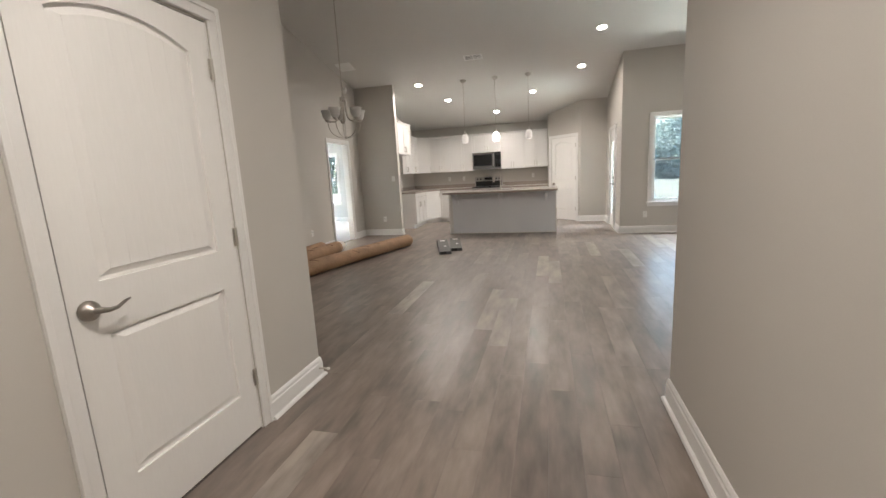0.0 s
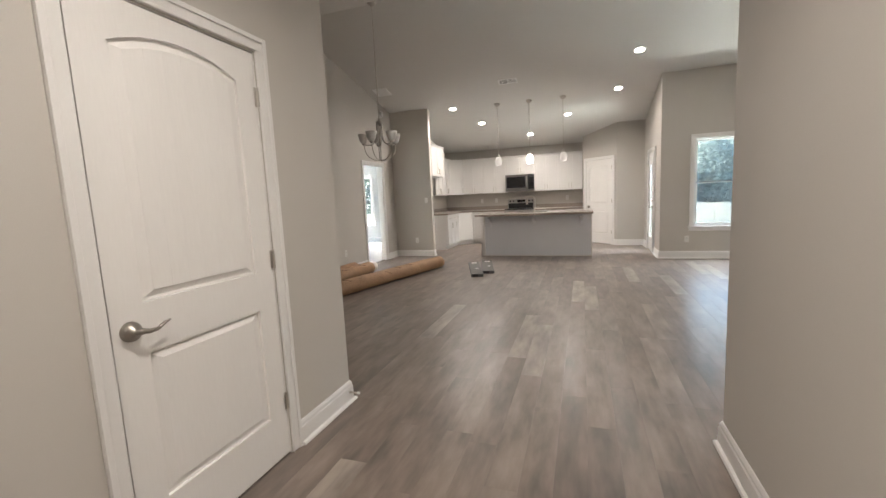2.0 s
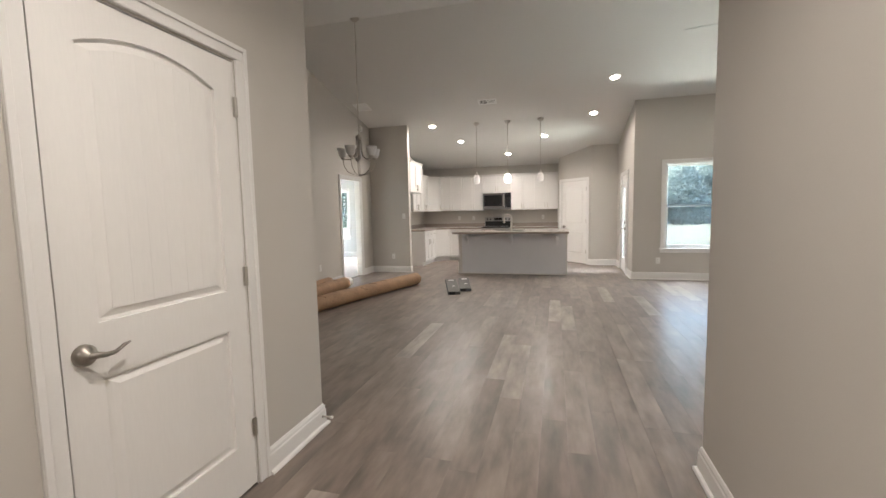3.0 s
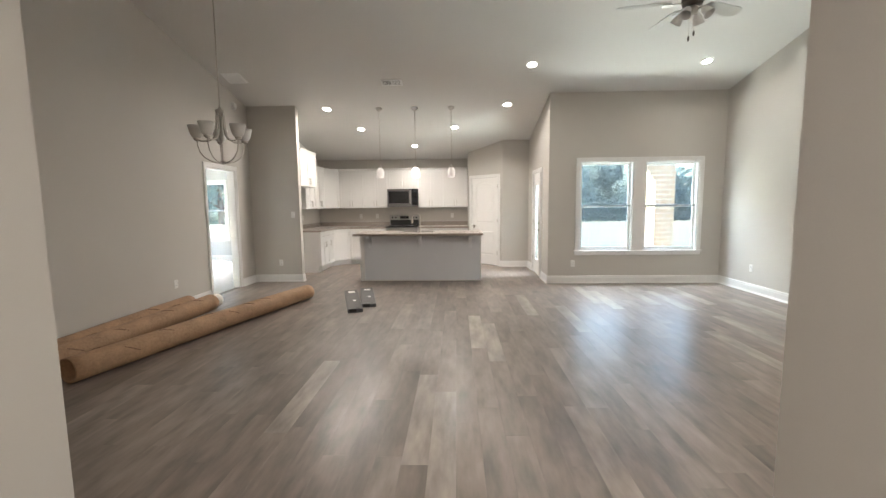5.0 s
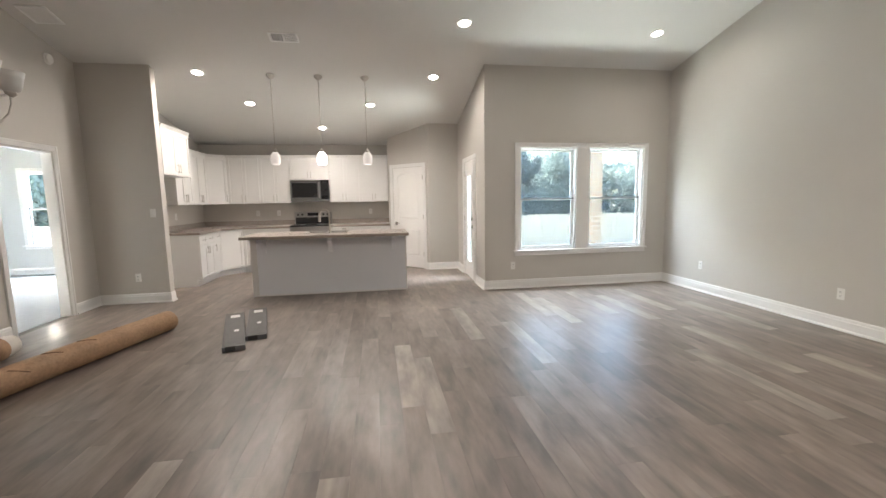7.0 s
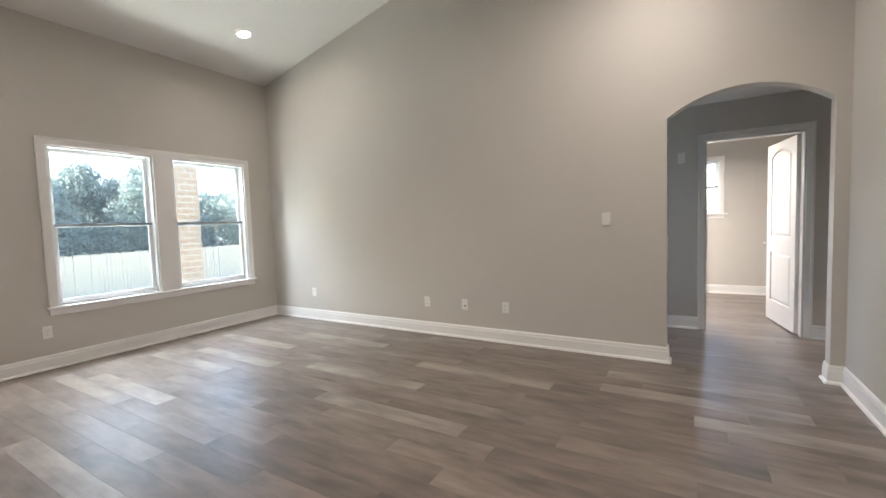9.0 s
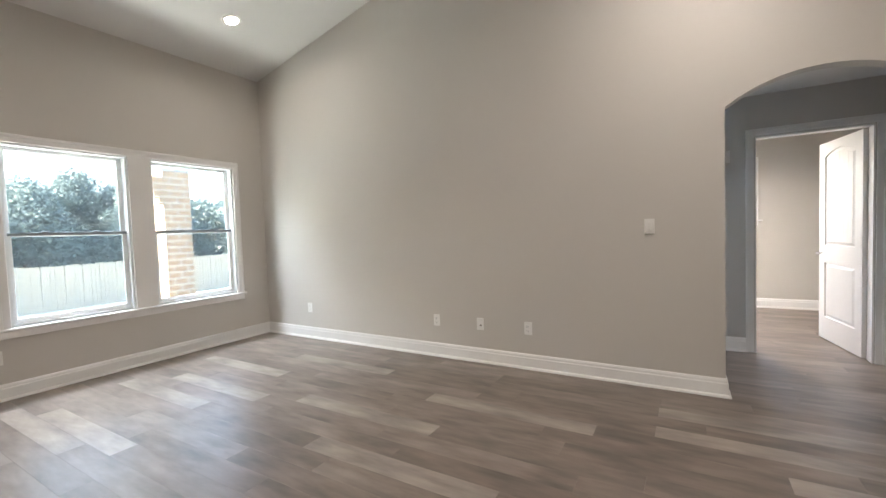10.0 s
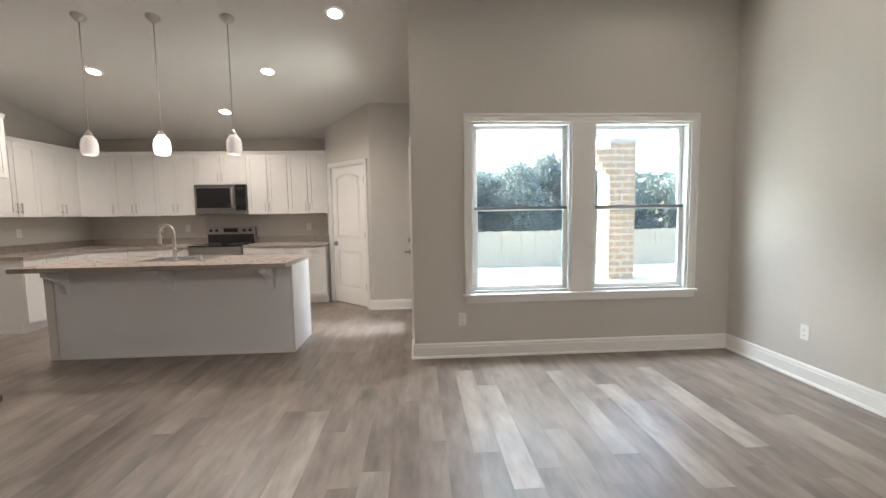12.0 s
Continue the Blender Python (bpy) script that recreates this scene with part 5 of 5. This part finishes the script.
paper_roll((-3.82, 3.7), (-3.70, 6.62), 0.115, "brown paper-wrapped carpet roll with an off-white end showing", 0.15)
paper_roll((-4.015, 3.60), (-3.985, 6.58), 0.112, "brown paper-wrapped carpet roll against the wall")


def carton(x, y, yaw, L, label):
    """A flat box of planks; its near end is at the origin, with a black end flap and white labels."""
    c = thing("flooring_carton", x, y, 0, yaw, label, "carton", "flooring cartons")
    part("box", boxes((-0.100, 0, 0.0, 0.100, L, 0.048), bev=0.003), M_CARTON, c)
    part("wood_print", boxes((-0.094, 0.05, 0.0481, 0.094, L - 0.01, 0.0492)), M_CARTONTOP, c, "grey wood-grain printed top")
    part("end_flap", boxes((-0.075, -0.001, 0.004, 0.012, 0.085, 0.0505)), M_BLACKPLASTIC, c, "black end flap")
    part("label", boxes((-0.045, L - 0.22, 0.0493, 0.055, L - 0.10, 0.0504)), M_LABEL, c, "white printed label")
    part("label", boxes((0.0, L * 0.38, 0.0493, 0.045, L * 0.38 + 0.07, 0.0504)), M_LABEL, c)
    return c


carton(-1.65, 6.45, 16.8, 1.31, "long dark grey carton of vinyl flooring on the floor")
carton(-1.53, 6.75, 13.8, 1.18, "shorter dark grey carton of vinyl flooring on the floor")

# ---- outdoors ----
bm = bmesh.new()
GY = [(-60, -0.25), (8.0, -0.25), (14.2, -0.25), (25, -1.32), (60, -1.4), (400, -1.4), (2500, -1.4)]
xs = [-1500, -200, -40, -10, 10, 40, 200, 1500]
grid = [[bm.verts.new((x, y, z)) for x in xs] for y, z in GY]
for a, b in zip(grid, grid[1:]):
    for i in range(len(xs) - 1):
        bm.faces.new((a[i], a[i + 1], b[i + 1], b[i]))
structure("ground", bm, M_GROUND, "dry pale lawn sloping down to a fence")
structure("patio", boxes((CORNER + T, NORTH + 0.15, -0.24, 9.0, 14.0, -0.08), bev=0.01), M_CONCRETE, "pale concrete patio slab")

# unseen roof piece, added to keep direct sun off the double window
bm = bmesh.new()
for ya, yb in ((NORTH + 0.16, 12.35),):
    x0, x1 = LEFT - 0.5, CORNER + T + 0.45
    za, zb = ceil(ya) + 0.30, ceil(yb) + 0.30
    hexa(bm, [(x0, ya, za), (x1, ya, za), (x1, yb, zb), (x0, yb, zb), (x0, ya, za + 0.12), (x1, ya, za + 0.12), (x1, yb, zb + 0.12), (x0, yb, zb + 0.12)])
structure("roof", bm, M_TRIM, "unseen roof with white eaves, added over the kitchen to block the sun")

# brick column with single bricks
COLX, COLY, COLW = 5.585, 13.325, 0.55
col = thing("brick_column", COLX, COLY, -0.08, 0, "tan brick porch column with pale mortar", "column")
H = 2.82
hw = COLW / 2
part("core", boxes((-hw + 0.006, -hw + 0.006, 0, hw - 0.006, hw - 0.006, H)), M_MORTAR, col, "pale mortar core")
bm0 = boxes((-0.120, -0.045, -0.049, 0.120, 0.045, 0.049), bev=0.003)
brick_me = bpy.data.meshes.new("brick")
bm0.to_mesh(brick_me)
bm0.free()
brick_me.materials.append(M_BRICK)


def brick(parent, x, y, z, rz, s=1.0):
    b = new("brick", brick_me)
    b.parent = parent
    b.matrix_basis = pose(x, y, z, 0, 0, rz) @ Matrix.Diagonal((s, 1, 1, 1))
    return b


courses = int(H / 0.134)
for k in range(courses):
    z = 0.065 + k * 0.134
    for side in range(3):
        rz = (0, -90, 90)[side]
        row = ((-0.142, 1.0), (0.142, 1.0)) if (k + side) % 2 == 0 else ((-0.219, 0.48), (0.0, 1.0), (0.219, 0.48))
        for p, s in row:
            x, y = (p, -hw + 0.043) if side == 0 else ((-hw + 0.043, -p) if side == 1 else (hw - 0.043, p))
            if side and abs(p) > 0.2:
                continue
            brick(col, x, y, z, rz, s)
part("cap", boxes((-hw - 0.02, -hw - 0.02, H, hw + 0.02, hw + 0.02, H + 0.06), bev=0.008), M_CONCRETE, col, "pale column cap")
# springing of the brick arch on the column's inner side
for k in range(4):
    z = 2.21 + k * 0.134
    n = min(0.09 + 0.085 * k, 0.30)
    brick(col, -hw - n / 2 + 0.01, -hw + 0.05, z, 0, n / 0.25)
    part("springer", boxes((-hw - n + 0.025, -hw + 0.012, z - 0.067, -hw + 0.006, -hw + 0.30, z + 0.067)), M_MORTAR, col)

# fence of single boards
FY, FZ = 24.6, -1.34
fence = thing("fence", 0, FY, FZ, 0, "long pale weathered wooden privacy fence", "fence")
fb = boxes((-0.068, -0.009, 0, 0.068, 0.009, 1.78), bev=0.004)
fence_me = bpy.data.meshes.new("board")
fb.to_mesh(fence_me)
fb.free()
fence_me.materials.append(M_FENCE)
rng = random.Random(4)
for i in range(170):
    b = new("board", fence_me)
    b.parent = fence
    b.matrix_basis = pose(2.0 + i * 0.1405, rng.uniform(-0.006, 0.006), rng.uniform(-0.03, 0.02), 0, rng.uniform(-0.4, 0.4), 0)
bm = bmesh.new()
for i in range(330):
    x = 2.0 - 0.1405 * (i + 1) if i < 150 else 2.0 + 0.1405 * (170 + i - 150)
    box(bm, x - 0.068, -0.009, rng.uniform(-0.02, 0), x + 0.068, 0.009, 1.77 + rng.uniform(-0.02, 0.02))
tagged(part("far_boards", bm, M_FENCE, fence), kind="stuff")
for z in (0.3, 0.95, 1.55):
    part("rail", boxes((-19, 0.012, z, 51, 0.05, z + 0.09)), M_FENCE, fence)


# trees behind the fence: trunk, limbs, crown of many small leaf clumps
def tree(x, y, h, spread, seed):
    rng = random.Random(seed)
    t = thing("tree", x, y, -1.40, rng.uniform(0, 360), "dense dark green leafy tree behind the fence", "tree", "trees behind the fence")
    bm = tube([(0, 0, 0), (0.05, 0, h * 0.3), (-0.04, 0.05, h * 0.6), (0, 0, h * 0.88)], [0.17, 0.13, 0.09, 0.03], 8)
    part("trunk", bm, M_BARK, t, "", True)
    vs, fs = [], []
    lumps = []
    for k in range(9):
        a, hh = rng.uniform(0, 6.28), rng.uniform(0.28, 0.9) * h
        r = spread * rng.uniform(0.25, 0.8) * (1.1 - 0.6 * hh / h)
        lumps.append((r * math.cos(a), r * math.sin(a), hh, spread * rng.uniform(0.42, 0.62)))
        part("limb", tube([(0, 0, hh * 0.7), (r * 0.5 * math.cos(a), r * 0.5 * math.sin(a), hh * 0.88), (r * math.cos(a), r * math.sin(a), hh)], [0.05, 0.035, 0.015], 6), M_BARK, t)
    lumps.append((0, 0, h * 0.92, spread * 0.4))
    for cx, cy, cz, rr in lumps:
        for k in range(1200):
            u = Vector((rng.gauss(0, 1), rng.gauss(0, 1), rng.gauss(0, 1))).normalized()
            rad = rr * rng.uniform(0.55, 1.08)
            p = Vector((cx, cy, cz)) + Vector((u.x * rad, u.y * rad, u.z * rad * 0.85))
            s = rng.uniform(0.065, 0.125)
            e1 = Vector((rng.gauss(0, 1), rng.gauss(0, 1), rng.gauss(0, 1))).normalized()
            e2 = e1.cross(u + Vector((0.01, 0.02, 0.03))).normalized()
            n = len(vs)
            vs += [p - e1 * s, p + e2 * s * 0.55, p + e1 * s, p - e2 * s * 0.55]
            fs.append((n, n + 1, n + 2, n + 3))
    me = bpy.data.meshes.new("crown")
    me.from_pydata(vs, [], fs)
    me.materials.append(M_LEAF)
    c = new("crown", me)
    c.parent = t
    return t


kinds = [tree(3.0, 29.0, 5.9, 2.1, 11), tree(7.4, 29.6, 5.5, 2.3, 12), tree(11.6, 28.8, 6.1, 2.2, 13)]
rng = random.Random(8)
for i in range(30):
    x, y = -34 + i * 2.6 + rng.uniform(-0.6, 0.6), 29.5 + rng.uniform(-1.0, 1.2) + (1.8 if i % 2 else 0)
    if 1.5 < x < 13.0 and y < 30.5:
        y += 2.4
    s = rng.uniform(0.86, 1.08)
    copy_thing(kinds[i % 3], pose(x, y, -1.40, 0, 0, rng.uniform(0, 360)) @ Matrix.Diagonal((1.05, 1.05, s, 1)))
for x, y, s in ((-18.6, 28.0, 1.7), (-15.6, 27.6, 1.85), (-12.4, 28.2, 1.75)):
    copy_thing(kinds[1], pose(x, y, -1.40, 0, 0, 40 * x) @ Matrix.Diagonal((1.3, 1.3, s, 1)))
# far woods
vs, fs = [], []
for i in range(60000):
    x = rng.uniform(-45, 70)
    top = 4.6 + 1.0 * noise.noise((x * 0.13, 0, 3)) + 0.6 * noise.noise((x * 0.5, 2, 3))
    p = Vector((x, 38 + rng.uniform(-1.5, 3), rng.uniform(-1.4, top)))
    e1 = Vector((rng.gauss(0, 1), rng.gauss(0, 1), rng.gauss(0, 1))).normalized()
    e2 = e1.orthogonal().normalized()
    s = rng.uniform(0.16, 0.34)
    n = len(vs)
    vs += [p - e1 * s, p + e2 * s * 0.6, p + e1 * s, p - e2 * s * 0.6]
    fs.append((n, n + 1, n + 2, n + 3))
me = bpy.data.meshes.new("woods")
me.from_pydata(vs, [], fs)
me.materials.append(M_LEAF)
tagged(new("woods", me), "far dense dark green woods", "woods", kind="stuff")

# ---- floors ----
floor = structure("floor", boxes((LEFT - 0.1, SOUTH - 0.001, -0.10, RIGHT + T, KBACK + 0.1, -0.0045), (HALL_L - 0.1, HALL_END, -0.10, HALL_R + 0.1, SOUTH - 0.002, -0.0045), (RIGHT + T + 0.001, 0.6, -0.10, FARX + 0.1, 4.4, -0.0045)), M_JOINT, "grey-brown oak-look vinyl plank floor")
structure("floor_side_room", boxes((-9.0, 5.4, -0.10, LEFT - 0.101, 12.1, -0.001)), M_CARPETFLOOR, "pale floor of the sunlit room")
PW, PL = 0.152, 1.22
X_BASE = -0.604
HX0 = X_BASE + PW * math.floor((HALL_L - X_BASE) / PW)
HX1 = X_BASE + PW * math.ceil((HALL_R - X_BASE) / PW)
ZONES = ((LEFT, SOUTH, HX0, KBACK), (HX0, HALL_END, HX1, KBACK), (HX1, SOUTH, RIGHT + T, KBACK), (RIGHT + T, 0.7, FARX, 4.3))
cache = {}
# end joints of some rows, and the pale planks among the grey ones: row, a place along it
JOINTS = {0: 4.42, 1: 4.10, 3: 5.07, 4: 4.72, 20: 4.42, 15: 6.94, 16: 6.62, 22: 6.55, 23: 5.03, 25: 3.20, 27: 3.80, 8: 6.3, 11: 5.6, 26: 4.13, 29: 3.8, -6: 3.51, -11: 5.3, 28: 5.97}
PALE = ((0, 3.8), (1, 3.5), (3, 5.7), (4, 5.3), (20, 5.0), (20, 7.5), (15, 7.5), (16, 7.2), (22, 7.2), (23, 5.6), (25, 2.6), (25, 7.5), (27, 3.2), (8, 6.9), (11, 6.2), (26, 4.7), (29, 3.2), (-6, 4.1), (28, 6.5), (-11, 5.9), (1, -0.4), (-4, 1.3))
pale_cache = {}


def plank_mesh(w, l):
    key = (round(w, 3), round(l, 3))
    if key not in cache:
        bm = bmesh.new()
        g, c = 0.0001, 0.0004
        x, y = w / 2 - g, l / 2 - g
        hexa(bm, [(-x, -y, -0.006), (x, -y, -0.006), (x, y, -0.006), (-x, y, -0.006), (-x, -y, -0.001), (x, -y, -0.001), (x, y, -0.001), (-x, y, -0.001)])
        bm.faces.ensure_lookup_table()
        bm.faces.remove(bm.faces[1])
        bm.verts.ensure_lookup_table()
        r = [bm.verts[i] for i in (4, 5, 6, 7)]
        t = [bm.verts.new(p) for p in ((-x + c, -y + c, 0), (x - c, -y + c, 0), (x - c, y - c, 0), (-x + c, y - c, 0))]
        bm.faces.new(t)
        for i in range(4):
            bm.faces.new((r[i], r[(i + 1) % 4], t[(i + 1) % 4], t[i]))
        bmesh.ops.recalc_face_normals(bm, faces=bm.faces)
        me = bpy.data.meshes.new("plank")
        bm.to_mesh(me)
        bm.free()
        me.materials.append(M_PLANK)
        cache[key] = me
    return cache[key]


vs, fs = [], []
rng = random.Random(21)
k0 = int((LEFT - X_BASE) / PW) - 2
near = 0
for k in range(k0, k0 + 90):
    xa, xb = X_BASE + k * PW, X_BASE + (k + 1) * PW
    off = JOINTS[k] % PL if k in JOINTS else (k * 0.437 + (0.12 if k % 3 else 0.0)) % 1.0 * PL
    for j in range(-4, 12):
        ya, yb = j * PL + off, (j + 1) * PL + off
        for zx0, zy0, zx1, zy1 in ZONES:
            a, b, c, d = max(xa, zx0), min(xb, zx1), max(ya, zy0), min(yb, zy1)
            if b - a < 0.012 or d - c < 0.02:
                continue
            cx, cy = (a + b) / 2, (c + d) / 2
            if -1.9 < cx < RIGHT and 0.2 < cy < 7.75 and near < 300:
                me = plank_mesh(b - a, d - c)
                if any(k == r and c < y < d for r, y in PALE):
                    key = me.name
                    if key not in pale_cache:
                        pale_cache[key] = me.copy()
                        pale_cache[key].materials[0] = M_PLANKPALE
                    me = pale_cache[key]
                o = new("plank", me)
                o.parent = floor
                o.location = (cx, cy, 0)
                near += 1
            else:
                n, g = len(vs), 0.0002
                a, b, c, d = a + g, b - g, c + g, d - g
                vs += [(a, c, -0.004), (b, c, -0.004), (b, d, -0.004), (a, d, -0.004), (a, c, 0), (b, c, 0), (b, d, 0), (a, d, 0)]
                fs += [(n + 4, n + 5, n + 6, n + 7), (n, n + 1, n + 5, n + 4), (n + 1, n + 2, n + 6, n + 5), (n + 2, n + 3, n + 7, n + 6), (n + 3, n, n + 4, n + 7)]
me = bpy.data.meshes.new("planks")
me.from_pydata(vs, [], fs)
me.materials.append(M_PLANKFAR)
o = new("planks", me)
o.parent = floor
tagged(o, kind="stuff")
